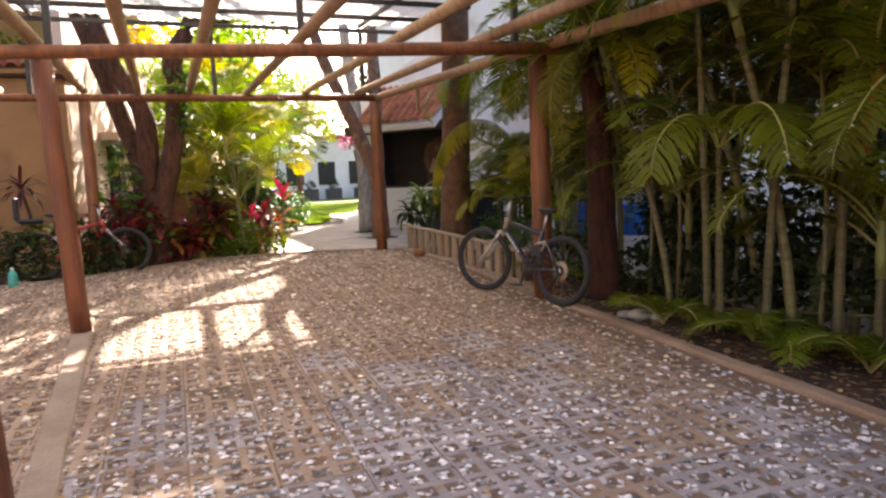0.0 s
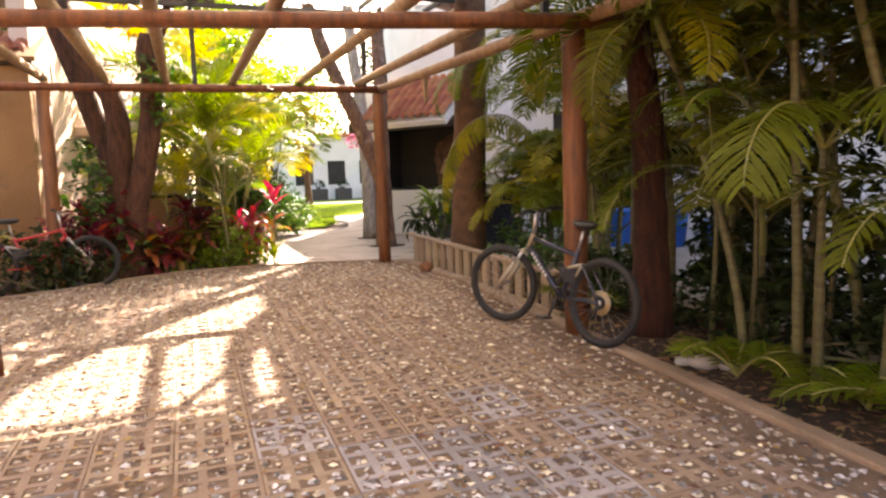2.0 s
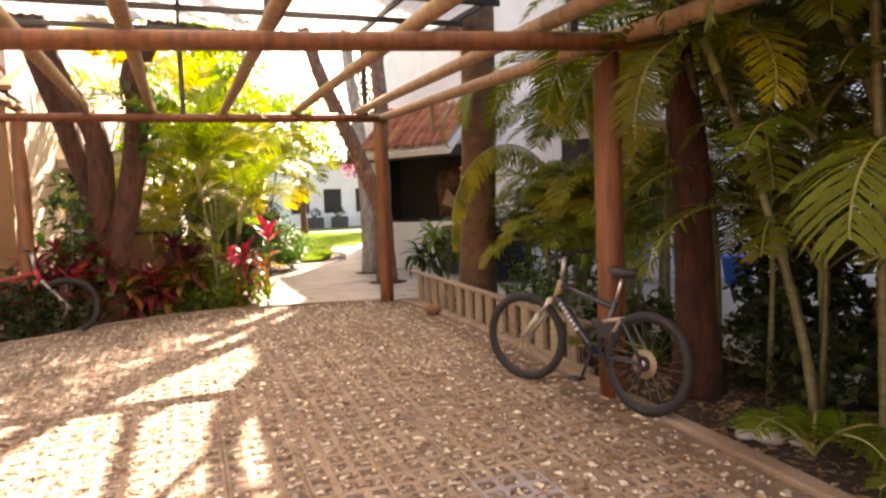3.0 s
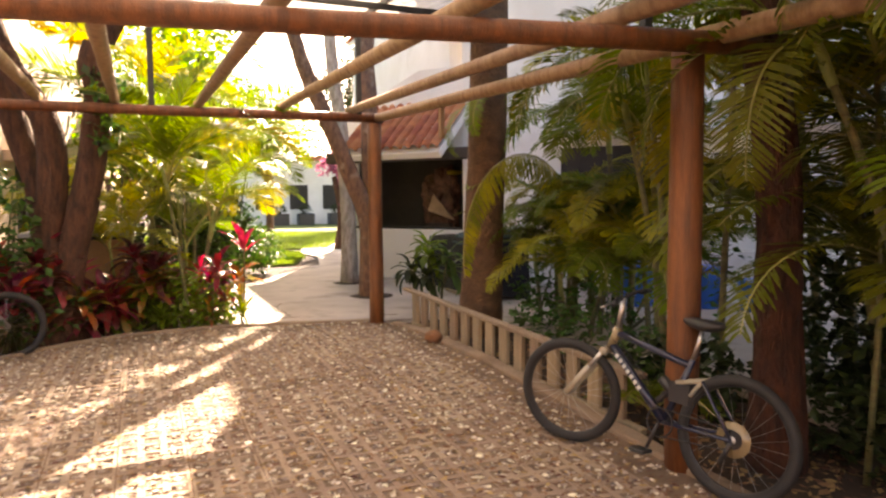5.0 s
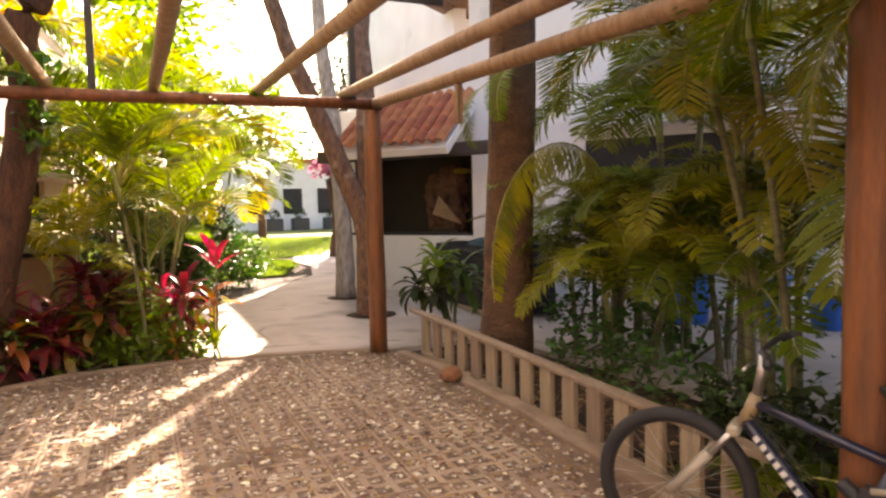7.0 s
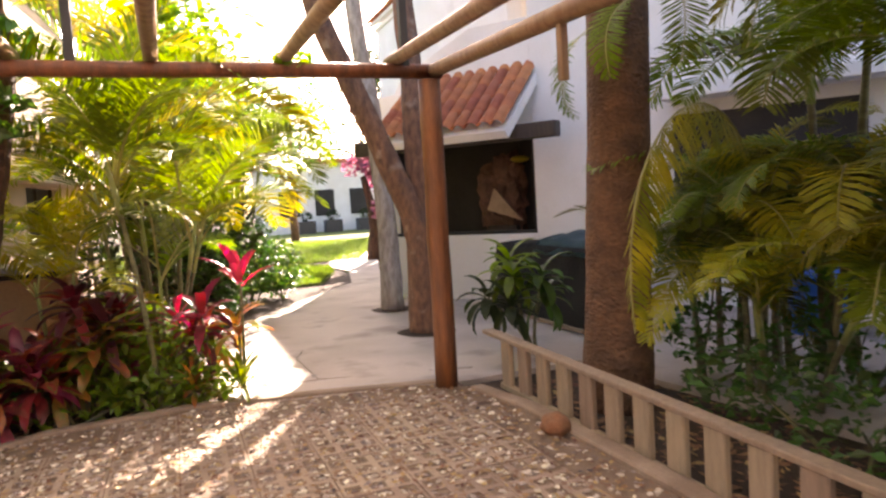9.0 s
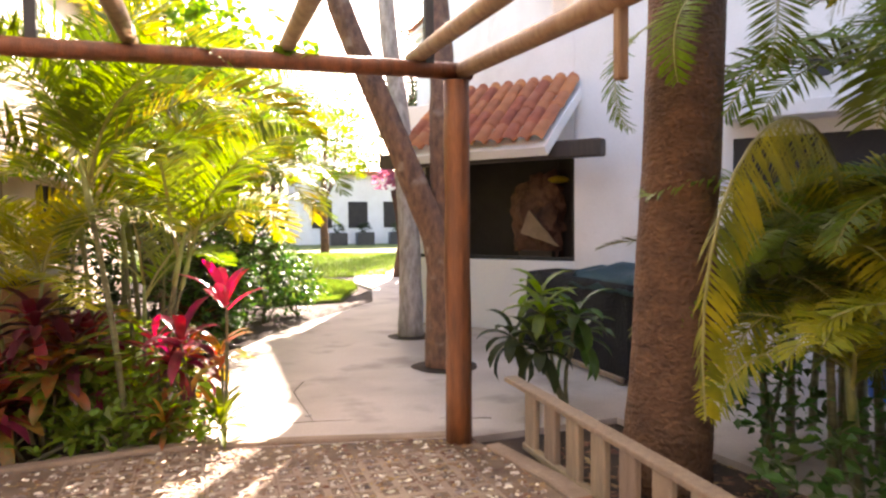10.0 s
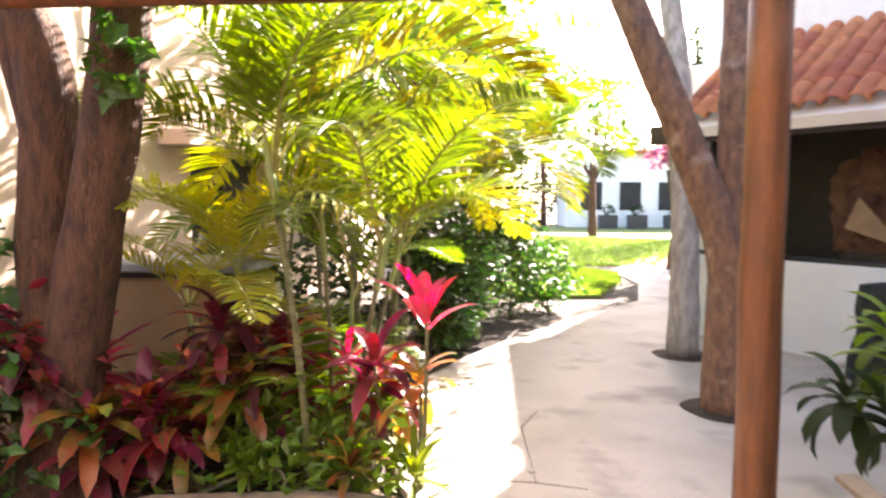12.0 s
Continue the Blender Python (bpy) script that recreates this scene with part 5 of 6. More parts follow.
limb(sp, "stem", [(0, 0, 0), (0.05, 0, 0.7), (-0.05, 0, 1.3)], [0.03, 0.025, 0.02], M_BARK, 180, 3, 8)
put("leaf_head", blade_rosette("leaf_head", 24, 0.4, 0.05, M_TI_DK, 181, -30, 75, 0.8, 0.1), sp, Matrix.Translation((-0.05, 0, 1.22)))
put("leaf_head", blade_rosette("leaf_head", 20, 0.36, 0.05, M_FROND_DK, 182, -30, 75, 0.8, 0.1), sp, Matrix.Translation((0.05, 0, 0.6)))
for k, (x, y) in enumerate(((4.0, 1.55), (4.25, 1.1), (3.9, 2.75), (4.0, 4.9), (4.15, 2.0))):
    sp = thing("palm_seedling", Matrix.Translation((x, y, ground_z(y) - 0.05)), "small green palm seedling in the bed", "plant", "palm seedlings")
    for j in range(5):
        put("frond", FR_SMALL[j % 4], sp, pose(0, 0, 0, 0, 0, j * 75 + k * 20) @ pose(0, 0, 0, 0, 8, 0) @ Matrix.Scale(0.85, 4))


# ---- distance: trees and a white house beyond the lawn ----
def far_tree(x, y, h, r, material, seed, trunk_mat=M_BARK):
    t = thing("tree", Matrix.Translation((x, y, -0.05)), "leafy garden tree beyond the lawn", "tree", "garden trees")
    rng = random.Random(seed)
    limb(t, "trunk", [(0, 0, 0), (rng.uniform(-0.2, 0.2), 0, h * 0.4), (rng.uniform(-0.4, 0.4), 0, h * 0.8)], [0.2, 0.15, 0.08], trunk_mat, seed, 4, 8)
    blobs = []
    for k in range(9):
        a = rng.uniform(0, 6.28)
        d = r * rng.uniform(0.1, 0.8)
        blobs.append((math.cos(a) * d, math.sin(a) * d, h * rng.uniform(0.5, 1.0), r * rng.uniform(0.35, 0.55), r * rng.uniform(0.35, 0.55), h * rng.uniform(0.10, 0.16)))
    for k in range(3):
        b = blobs[k]
        limb(t, "limb", [(0, 0, h * 0.35), (b[0] * 0.5, b[1] * 0.5, h * 0.5), (b[0], b[1], b[2])], [0.1, 0.07, 0.03], trunk_mat, seed + k, 3, 6)
    part("crown", leaf_cloud("crown", blobs, int(900 * r), 0.24, material, seed, 1.7), None, t)
    return t


for k, (x, y, h, r, mt) in enumerate(((-2.5, 21, 6.5, 2.6, M_LEAF_LT), (0.5, 19.5, 4.6, 1.8, M_LEAF_LT), (2.2, 27, 6.5, 2.4, M_LEAF), (-6, 26, 8, 3.2, M_LEAF), (1.0, 34, 8.5, 3.2, M_LEAF_LT), (6.5, 36, 7, 2.5, M_LEAF),
                                      (11.5, 38, 11, 3.2, M_LEAF_DK), (16, 36, 9, 3.2, M_LEAF), (-1, 45, 10, 4, M_LEAF_DK), (9.5, 26, 7, 2.2, M_LEAF_DK), (18, 46, 10, 4, M_LEAF), (-12, 30, 9, 4, M_LEAF), (5.5, 50, 11, 4, M_LEAF_DK), (22, 40, 10, 4, M_LEAF_DK), (0.9, 17.6, 5.6, 1.5, M_LEAF_LT), (2.0, 18.9, 5.0, 1.4, M_LEAF_LT))):
    far_tree(x, y, h, r, mt, 200 + k)
bou = far_tree(6.3, 22.0, 2.9, 0.6, M_BLOSSOM, 230)
tagged(bou, "pink flowering bougainvillea beside the white house", "shrub")
far = thing("house", Matrix.Translation((11.5, 46, 0)), "distant low white house beyond the lawn", "house")
bm = bmesh.new()
box(bm, (-5, 0, -0.1), (5, 6, 4.2), 0.02)
part("wall", bm, M_WHITE, far)
part("roof", box(bmesh.new(), (-5.3, -0.4, 4.2), (5.3, 6.3, 4.45), 0.02), M_TILE, far, "low clay-tiled roof")
# windows are flat dark boxes, with the indoor shade put into the colour
for k in range(4):
    w = part("window", box(bmesh.new(), (-4.2 + k * 2.2, -0.05, 1.0), (-3.0 + k * 2.2, -0.01, 2.6), 0.01), M_SHADE_FILL, far)
for k, x in enumerate((8.6, 10.2, 12.2)):
    p = thing("planter", Matrix.Translation((x, 44.5, 0)), "dark square planter in front of the distant house", "planter", "planters")
    part("box", box(bmesh.new(), (-0.5, -0.4, -0.03), (0.5, 0.4, 0.75), 0.03), M_BLACKPL, p)
    tagged(part("plant", leaf_cloud("plant", [(0, 0, 1.0, 0.4, 0.35, 0.35)], 160, 0.16, M_LEAF_DK, 240 + k), None, p), "leafy dark green planting", kind="stuff")
hedge = tagged(part("hedge", leaf_cloud("hedge", [(x, 53 + math.sin(x), 1.8, 2.2, 1.2, 2.0) for x in range(-40, 60, 3)] + [(x, 57 + 2 * math.sin(x * 0.7), 4.5, 3.0, 1.6, 3.2) for x in range(-40, 60, 4)], 22000, 0.5, M_LEAF_DK, 250), None), "far dark green hedge and woods", "hedge", kind="stuff")


# ---- bicycles ----
def ring(bm, c, R, r, m, seg=40, sides=8):
    """A torus round the local y axis."""
    rows = []
    for i in range(seg):
        a = 2 * math.pi * i / seg
        row = []
        for k in range(sides):
            b = 2 * math.pi * k / sides
            rr = R + r * math.cos(b)
            row.append(bm.verts.new(m @ Vector((c[0] + rr * math.cos(a), c[1] + r * math.sin(b), c[2] + rr * math.sin(a)))))
        rows.append(row)
    for i in range(seg):
        p, q = rows[i], rows[(i + 1) % seg]
        for k in range(sides):
            bm.faces.new((p[k], p[(k + 1) % sides], q[(k + 1) % sides], q[k]))
    bmesh.ops.recalc_face_normals(bm, faces=bm.faces[:])
    return bm


def rod(parent, name, a, b, r, material, label="", sides=10, r2=None):
    return part(name, tube(bmesh.new(), [a, Vector(a).lerp(Vector(b), 0.5), b], [r, (r + (r2 or r)) / 2, r2 or r], sides), material, parent, label, True)


def bicycle(m, label, frame_mat, accent, link, seed, child_seat=False, steer=0.0):
    I = Matrix.Identity(4)
    b = thing("bicycle", m, label, "bicycle")
    for x, nm in ((0.0, "rear_wheel"), (1.1, "front_wheel")):
        wheel = part(nm, ring(bmesh.new(), (x, 0, 0.335), 0.286, 0.014, I, 40, 6), M_BLACKPL, b, "", True)
        part("tyre", ring(bmesh.new(), (x, 0, 0.335), 0.308, 0.032, I, 44, 8), M_RUBBER, wheel, "", True)
        bm = bmesh.new()
        for k in range(24):
            a = 2 * math.pi * k / 24
            s = 0.03 * (1 if k % 2 else -1)
            tube(bm, [(x + 0.02 * math.cos(a + 1.2), s, 0.335 + 0.02 * math.sin(a + 1.2)), (x + 0.28 * math.cos(a), 0, 0.335 + 0.28 * math.sin(a))], 0.0012, 3, cap=False)
        part("spokes", bm, M_STEEL, wheel)
        rod(wheel, "hub", (x, -0.055, 0.335), (x, 0.055, 0.335), 0.022, M_STEEL)
        if x == 0:
            bm = bmesh.new()
            tube(bm, [(0, 0.03, 0.335), (0, 0.033, 0.335)], 0.095, 24)
            part("spoke_guard", bm, M_BIKECREAM, wheel, "pale disc behind the sprockets", True)
            bm = bmesh.new()
            for j, r in enumerate((0.05, 0.042, 0.034)):
                tube(bm, [(0, 0.036 + 0.006 * j, 0.335), (0, 0.039 + 0.006 * j, 0.335)], r, 18)
            part("sprockets", bm, M_BLACKMETAL, wheel)
    BB, ST, HB, HT = (0.43, 0, 0.31), (0.29, 0, 0.70), (0.845, 0, 0.66), (0.80, 0, 0.79)
    rod(b, "down_tube", BB, (0.84, 0, 0.68), 0.026, frame_mat, "", 12)
    rod(b, "top_tube", (0.31, 0, 0.66), (0.80, 0, 0.755), 0.020, frame_mat, "", 12)
    rod(b, "seat_tube", BB, ST, 0.019, frame_mat)
    rod(b, "head_tube", HB, HT, 0.027, accent, "", 12)
    # plain bars where the maker's name stands on the down tube
    for k in range(7):
        t = 0.42 + k * 0.07
        p = Vector(BB).lerp(Vector((0.84, 0, 0.68)), t)
        part("lettering_bar", box(bmesh.new(), (-0.011, -0.001, -0.012), (0.011, 0.002, 0.012), 0, Matrix.Translation(p + Vector((0, 0.0255, 0))) @ pose(0, 0, 0, 0, -42, 0)), M_BIKEWHITE, b, "pale lettering bar")
    for s in (-1, 1):
        rod(b, "chain_stay", (0.42, s * 0.03, 0.31), (0.0, s * 0.062, 0.335), 0.011, frame_mat)
        rod(b, "seat_stay", (0.0, s * 0.062, 0.335), (0.20, s * 0.045, 0.60), 0.010, frame_mat)
        rod(b, "link", (0.20, s * 0.045, 0.60), (0.36, s * 0.03, 0.555), 0.013, link)
        rod(b, "link", (0.20, s * 0.045, 0.60), (0.27, s * 0.03, 0.50), 0.011, link)
        rod(b, "fork_leg", (1.1, s * 0.058, 0.335), (0.955, s * 0.058, 0.53), 0.019, link, "pale suspension fork leg", 10, 0.022)
        rod(b, "fork_stanchion", (0.96, s * 0.058, 0.52), (0.87, s * 0.058, 0.645), 0.014, M_STEEL)
        rod(b, "crank", (0.43, s * 0.06, 0.31), (0.43 + s * 0.05, s * 0.075, 0.31 - s * 0.165), 0.011, M_BLACKMETAL)
        part("pedal", box(bmesh.new(), (0.38 + s * 0.05, s * 0.13 - 0.05, 0.135 if s > 0 else 0.465), (0.48 + s * 0.05, s * 0.13 + 0.05, 0.155 if s > 0 else 0.485), 0.006), M_BLACKPL, b)
        rod(b, "grip", (0.745, s * 0.20, 0.995), (0.725, s * 0.32, 0.99), 0.017, M_BLACKPL)
        rod(b, "brake_lever", (0.78, s * 0.20, 0.975), (0.81, s * 0.29, 0.955), 0.006, M_STEEL)
    part("fork_crown", box(bmesh.new(), (0.845, -0.075, 0.62), (0.895, 0.075, 0.665), 0.012), link, b)
    rod(b, "stem", HT, (0.78, 0, 0.975), 0.019, M_STEEL)
    part("handlebar", tube(bmesh.new(), bend([(0.725, -0.32, 0.99), (0.76, -0.16, 0.995), (0.79, 0, 0.97), (0.76, 0.16, 0.995), (0.725, 0.32, 0.99)], 4), 0.0125, 8), M_BLACKMETAL, b, "", True)
    part("shock", tube(bmesh.new(), [(0.36 + 0.016 * k, 0, 0.555 - 0.018 * k) for k in range(9)], [0.022 if k % 2 else 0.015 for k in range(9)], 10), M_BLACKMETAL, b, "black coil shock absorber", True)
    rod(b, "seat_post", ST, (0.255, 0, 0.86), 0.014, M_STEEL)
    bm = bmesh.new()
    bmesh.ops.create_uvsphere(bm, u_segments=14, v_segments=8, radius=1)
    for v in bm.verts:
        u = (v.co.x + 1) / 2
        v.co = Vector((0.245 + v.co.x * 0.135, v.co.y * (0.08 * (1 - u) + 0.025), 0.90 + v.co.z * 0.036 + 0.012 * (v.co.x ** 2)))
    part("saddle", bm, M_BLACKPL, b, "black padded saddle", True)
    part("chainring", ring(bmesh.new(), (0.43, 0.045, 0.31), 0.082, 0.006, I, 28, 5), M_BLACKMETAL, b, "", True)
    bm = bmesh.new()
    tube(bm, [(0.43, 0.045, 0.392), (0.0, 0.045, 0.385)], 0.004, 4)
    tube(bm, [(0.43, 0.045, 0.228), (0.06, 0.045, 0.27), (0.0, 0.045, 0.29)], 0.004, 4)
    part("chain", bm, M_BLACKMETAL, b)
    rod(b, "derailleur", (0.0, 0.05, 0.33), (0.05, 0.055, 0.20), 0.014, M_BLACKMETAL)
    for k, off in enumerate((0.02, -0.02)):
        part("cable", tube(bmesh.new(), bend([(0.78, off * 6, 0.98), (0.92, off * 2, 0.99), (0.90, off, 0.80), (0.80, off, 0.70), (0.55, off, 0.50)], 4), 0.0028, 5), M_BLACKPL, b, "", True)
    # rocker plates and bottle-shaped reservoir by the shock
    for s in (-1, 1):
        part("rocker_plate", box(bmesh.new(), (0.27, s * 0.034 - 0.004, 0.44), (0.40, s * 0.034 + 0.004, 0.56), 0.003), M_BLACKMETAL, b)
    rod(b, "reservoir", (0.36, 0.0, 0.47), (0.47, 0.0, 0.55), 0.03, M_BLACKPL)
    # the front end turns as one about the steering axis
    st = Matrix.Translation(HT) @ Matrix.Rotation(radians(steer), 4, Vector(HT) - Vector(HB)) @ Matrix.Translation(-Vector(HT))
    for c in b.children:
        if c.name.split(".")[0] in ("front_wheel", "fork_leg", "fork_stanchion", "fork_crown", "stem", "handlebar", "grip", "brake_lever"):
            c.matrix_local = st
    if child_seat:
        part("child_seat", box(box(bmesh.new(), (-0.2, -0.14, 0.80), (0.12, 0.14, 0.86), 0.03), (-0.24, -0.13, 0.84), (-0.17, 0.13, 1.16), 0.03), M_BLACKPL, b, "black child seat over the rear wheel")
    return b


def bike_pose(rear, front, lean):
    d = Vector((front[0] - rear[0], front[1] - rear[1], ground_z(front[1]) - ground_z(rear[1])))
    yaw = math.degrees(math.atan2(d.y, d.x))
    pitch = -math.degrees(math.atan2(d.z, math.hypot(d.x, d.y)))
    return pose(rear[0], rear[1], ground_z(rear[1]) + rear[2], 0, 0, yaw) @ pose(0, 0, 0, 0, pitch, 0) @ pose(0, 0, 0, lean, 0, 0)


bicycle(bike_pose((3.37, 3.58, 0.0), (3.06, 4.68), 6), "dark blue mountain bike leaning against the pergola post", M_BIKEBLUE, M_BIKECREAM, M_BIKEFORK, 1, False, 17.0)
bicycle(bike_pose((-1.75, 8.62, -0.045), (-0.7, 8.78), -6), "red bicycle with a child seat standing in the bed", M_BIKERED, M_BIKERED, M_STEEL, 2, True)


# ---- wooden ladder on its edge along the kerb ----
LA, LB = Vector((3.56, 8.86, 0)), Vector((3.58, 4.55, 0))
ladder = thing("ladder", Matrix.Identity(4), "weathered wooden ladder lying on its edge along the kerb", "ladder")
ld = (LB - LA).normalized()


def plank(a, b, w, h, bm):
    a, b = Vector(a), Vector(b)
    d = (b - a).normalized()
    s = d.cross(Vector((0, 0, 1))).normalized() if abs(d.z) < 0.9 else ld
    u = s.cross(d).normalized()
    m = Matrix(((d.x, s.x, u.x, a.x), (d.y, s.y, u.y, a.y), (d.z, s.z, u.z, a.z), (0, 0, 0, 1)))
    return box(bm, (0, -w / 2, -h / 2), ((b - a).length, w / 2, h / 2), 0.006, m)


part("rail", plank((3.60, 9.0, 0.385), (3.60, 4.55, 0.30), 0.10, 0.035, bmesh.new()), M_GREYWOOD, ladder)
part("rail", plank((3.58, 8.72, 0.0), (3.58, 4.5, -0.06), 0.05, 0.05, bmesh.new()), M_GREYWOOD, ladder)
nr = 15
for k in range(nr):
    y = 8.62 - k * 0.275
    zt, zb = 0.385 - 0.085 * (9.0 - y) / 4.45 - 0.015, 0.0 - 0.06 * (8.72 - y) / 4.2
    bm = bmesh.new()
    box(bm, (3.56, y - 0.07, zb), (3.605, y + 0.07, zt), 0.008)
    part("rung", bm, M_GREYWOOD, ladder)

# coconut husk at the foot of the ladder
nut = bmesh.new()
bmesh.ops.create_icosphere(nut, subdivisions=3, radius=1)
for v in nut.verts:
    v.co *= 1 + 0.2 * noise.noise(v.co * 2.2) + 0.09 * noise.noise(v.co * 6)
    v.co = Vector((v.co.x * 0.09, v.co.y * 0.105, v.co.z * 0.072 + 0.072))
ob = part("coconut", nut, M_ROCK, None, "", True)
ob.location = (3.36, 7.55, -0.018)
tagged(ob, "brown coconut husk lying on the pavers by the ladder", "coconut")


# ---- covered grill ----
grill = thing("grill", Matrix.Translation((5.12, 9.75, 0)), "grill under a black tarpaulin with a teal top", "grill")
bm = bmesh.new()
NZ = 8
def cover_pt(u, v):
    """u runs round the base, v from the hem to the top edge."""
    pts_ = [(0, 0), (0, 2.25), (0.8, 2.25), (0.8, 0)]
    L_ = [2.25, 0.8, 2.25, 0.8]
    s = u * sum(L_)
    for k in range(4):
        if s <= L_[k] + 1e-9:
            a, b = pts_[k], pts_[(k + 1) % 4]
            t = s / L_[k]
            x, y = a[0] + (b[0] - a[0]) * t, a[1] + (b[1] - a[1]) * t
            break
        s -= L_[k]
    w = 0.09 * noise.noise(Vector((x * 3.5, y * 3.5, v * 2.5))) + 0.035 * math.sin(u * 70) * (1 - v) ** 1.5
    cx, cy = 0.4, 1.125
    k = 1 + w - 0.06 * v
    return Vector((cx + (x - cx) * k, cy + (y - cy) * k, 0.05 + 0.85 * v + 0.03 * noise.noise(Vector((x * 2, y * 2, 5)))))
rows = [[bm.verts.new(cover_pt(i / 60, j / NZ)) for i in range(60)] for j in range(NZ + 1)]
for j in range(NZ):
    for i in range(60):
        bm.faces.new((rows[j][i], rows[j][(i + 1) % 60], rows[j + 1][(i + 1) % 60], rows[j + 1][i]))
bm.faces.new(rows[-1])
bmesh.ops.recalc_face_normals(bm, faces=bm.faces[:])
part("cover", bm, M_COVER, grill, "creased black tarpaulin", True)
bm = bmesh.new()
g = [[bm.verts.new((0.0 + 0.8 * i / 10, -0.02 + 1.2 * j / 12, 0.93 + 0.13 * math.sin(math.pi * i / 10) * (0.7 + 0.3 * math.sin(j)) + 0.03 * noise.noise(Vector((i * 0.5, j * 0.5, 0))) - (0.12 if i in (0, 10) else 0))) for i in range(11)] for j in range(13)]
for j in range(12):
    for i in range(10):
        bm.faces.new((g[j][i], g[j][i + 1], g[j + 1][i + 1], g[j + 1][i]))
bmesh.ops.solidify(bm, geom=bm.faces[:], thickness=0.012)
part("top_cover", bm, M_TEALTARP, grill, "teal tarpaulin over the lid", True)
for x, y in ((0.08, 0.1), (0.08, 2.1), (0.72, 0.1), (0.72, 2.1)):
    part("foot", box(bmesh.new(), (x - 0.03, y - 0.03, 0.0), (x + 0.03, y + 0.03, 0.12), 0.006), M_BLACKMETAL, grill)
part("base_board", box(bmesh.new(), (-0.06, 0.1, 0.03), (-0.02, 1.3, 0.07), 0.006), M_GREYWOOD, grill)

# ---- things round the porch ----
lamp = thing("wall_lamp", Matrix.Translation((*hp(-0.75, 1.45), 2.02)), "small yellow glass bowl lamp inside the porch window", "lamp")
bm = bmesh.new()
bmesh.ops.create_uvsphere(bm, u_segments=16, v_segments=8, radius=0.14)
for v in bm.verts:
    v.co.z *= 0.35
part("shade", bm, M_LEAF_YL, lamp, "", True)
rod(lamp, "cord", (0, 0, 0.03), (0, 0, 1.18), 0.006, M_BLACKPL)
# solid shapes added to stand in for a brown reflection at the window
refl = bmesh.new()
bmesh.ops.create_icosphere(refl, subdivisions=4, radius=1)
for v in refl.verts:
    n_ = noise.noise(v.co * 1.6) * 0.5 + noise.noise(v.co * 4.5) * 0.28
    v.co = Vector((v.co.x * 0.42, v.co.y * 0.2, v.co.z * 0.6)) * (1 + n_)
ob = part("reflection_shape", refl, mat("driftwood", (0.17, 0.085, 0.055), 0.8, 0.4, 4, 18, 0.9, 0.03, col2=(0.07, 0.032, 0.022)), None)
ob.matrix_world = Matrix.Translation((*hp(-1.15, 1.75), 1.5)) @ pose(0, 0, 0, 0, 0, -53)
tagged(ob, "lumpy brown shape standing in for a reflection in the porch window", "sculpture")
ob = part("reflection_stand", box(bmesh.new(), (-0.25, -0.2, 0.02), (0.25, 0.2, 1.05), 0.01, Matrix.Translation((*hp(-1.15, 1.75), 0)) @ pose(0, 0, 0, 0, 0, -53)), M_DARKWOOD, None)
tagged(ob, "dark block added to carry the reflection shape", "pedestal")
sh = bmesh.new()
prism(sh, [(-0.25, -0.12), (0.32, -0.3), (-0.12, 0.2)], 0, 0.03)
ob = part("reflection_triangle", sh, mat("reflection_tan", (0.36, 0.25, 0.16), 0.9), None)
ob.matrix_world = Matrix.Translation((*hp(-1.05, 1.42), 1.42)) @ pose(0, 0, 0, 90, 0, -53)
tagged(ob, "pale triangle standing in for the light part of the reflection", "cloth")
# fixture on the long wall
fx = thing("wall_fitting", Matrix.Translation((*hp(2.35, 0.93), 3.05)), "dark iron fitting on the white wall", "fitting")
part("plate", box(bmesh.new(), (-0.07, -0.07, -0.09), (0.07, 0.07, 0.09), 0.02), M_BLACKMETAL, fx)
part("shade", tube(bmesh.new(), [(-0.05, -0.12, 0.02), (-0.08, -0.16, -0.12)], [0.05, 0.09], 10), M_BLACKMETAL, fx)

# soil rings in the concrete round the trunks
for k, (x, y, r) in enumerate(((3.86, 11.2, 0.34), (4.03, 13.05, 0.30))):
    bm = bmesh.new()
    V0 = [bm.verts.new((x + (r + 0.015 * math.sin(a * 5 + k)) * math.cos(a), y + (r + 0.015 * math.sin(a * 3)) * math.sin(a), 0.004)) for a in [2 * math.pi * i / 28 for i in range(28)]]
    c = bm.verts.new((x, y, 0.03))
    for i in range(28):
        bm.faces.new((V0[i], V0[(i + 1) % 28], c))
    structure("tree_pit_%d" % (k + 1), bm, M_SOIL, "round soil pit in the concrete at a tree's foot", "tree pit")

# ---- ochre planter box with a dark slab behind the bed ----
cab = thing("masonry_box", Matrix.Translation((-0.18, 10.85, 0.03)), "ochre plastered masonry box with a grey slab top", "meter box")
part("body", box(bmesh.new(), (-0.55, -0.25, -0.1), (0.55, 0.4, 1.0), 0.02), M_OCHRE, cab)
# near-black strip painted as the shade under the slab
part("shade_strip", box(bmesh.new(), (-0.5, -0.22, 1.0), (0.5, 0.36, 1.05)), M_SHADE_FILL, cab)
part("slab", box(bmesh.new(), (-0.62, -0.34, 1.05), (0.6, 0.45, 1.11), 0.012), M_SLAB, cab, "weathered grey slab")

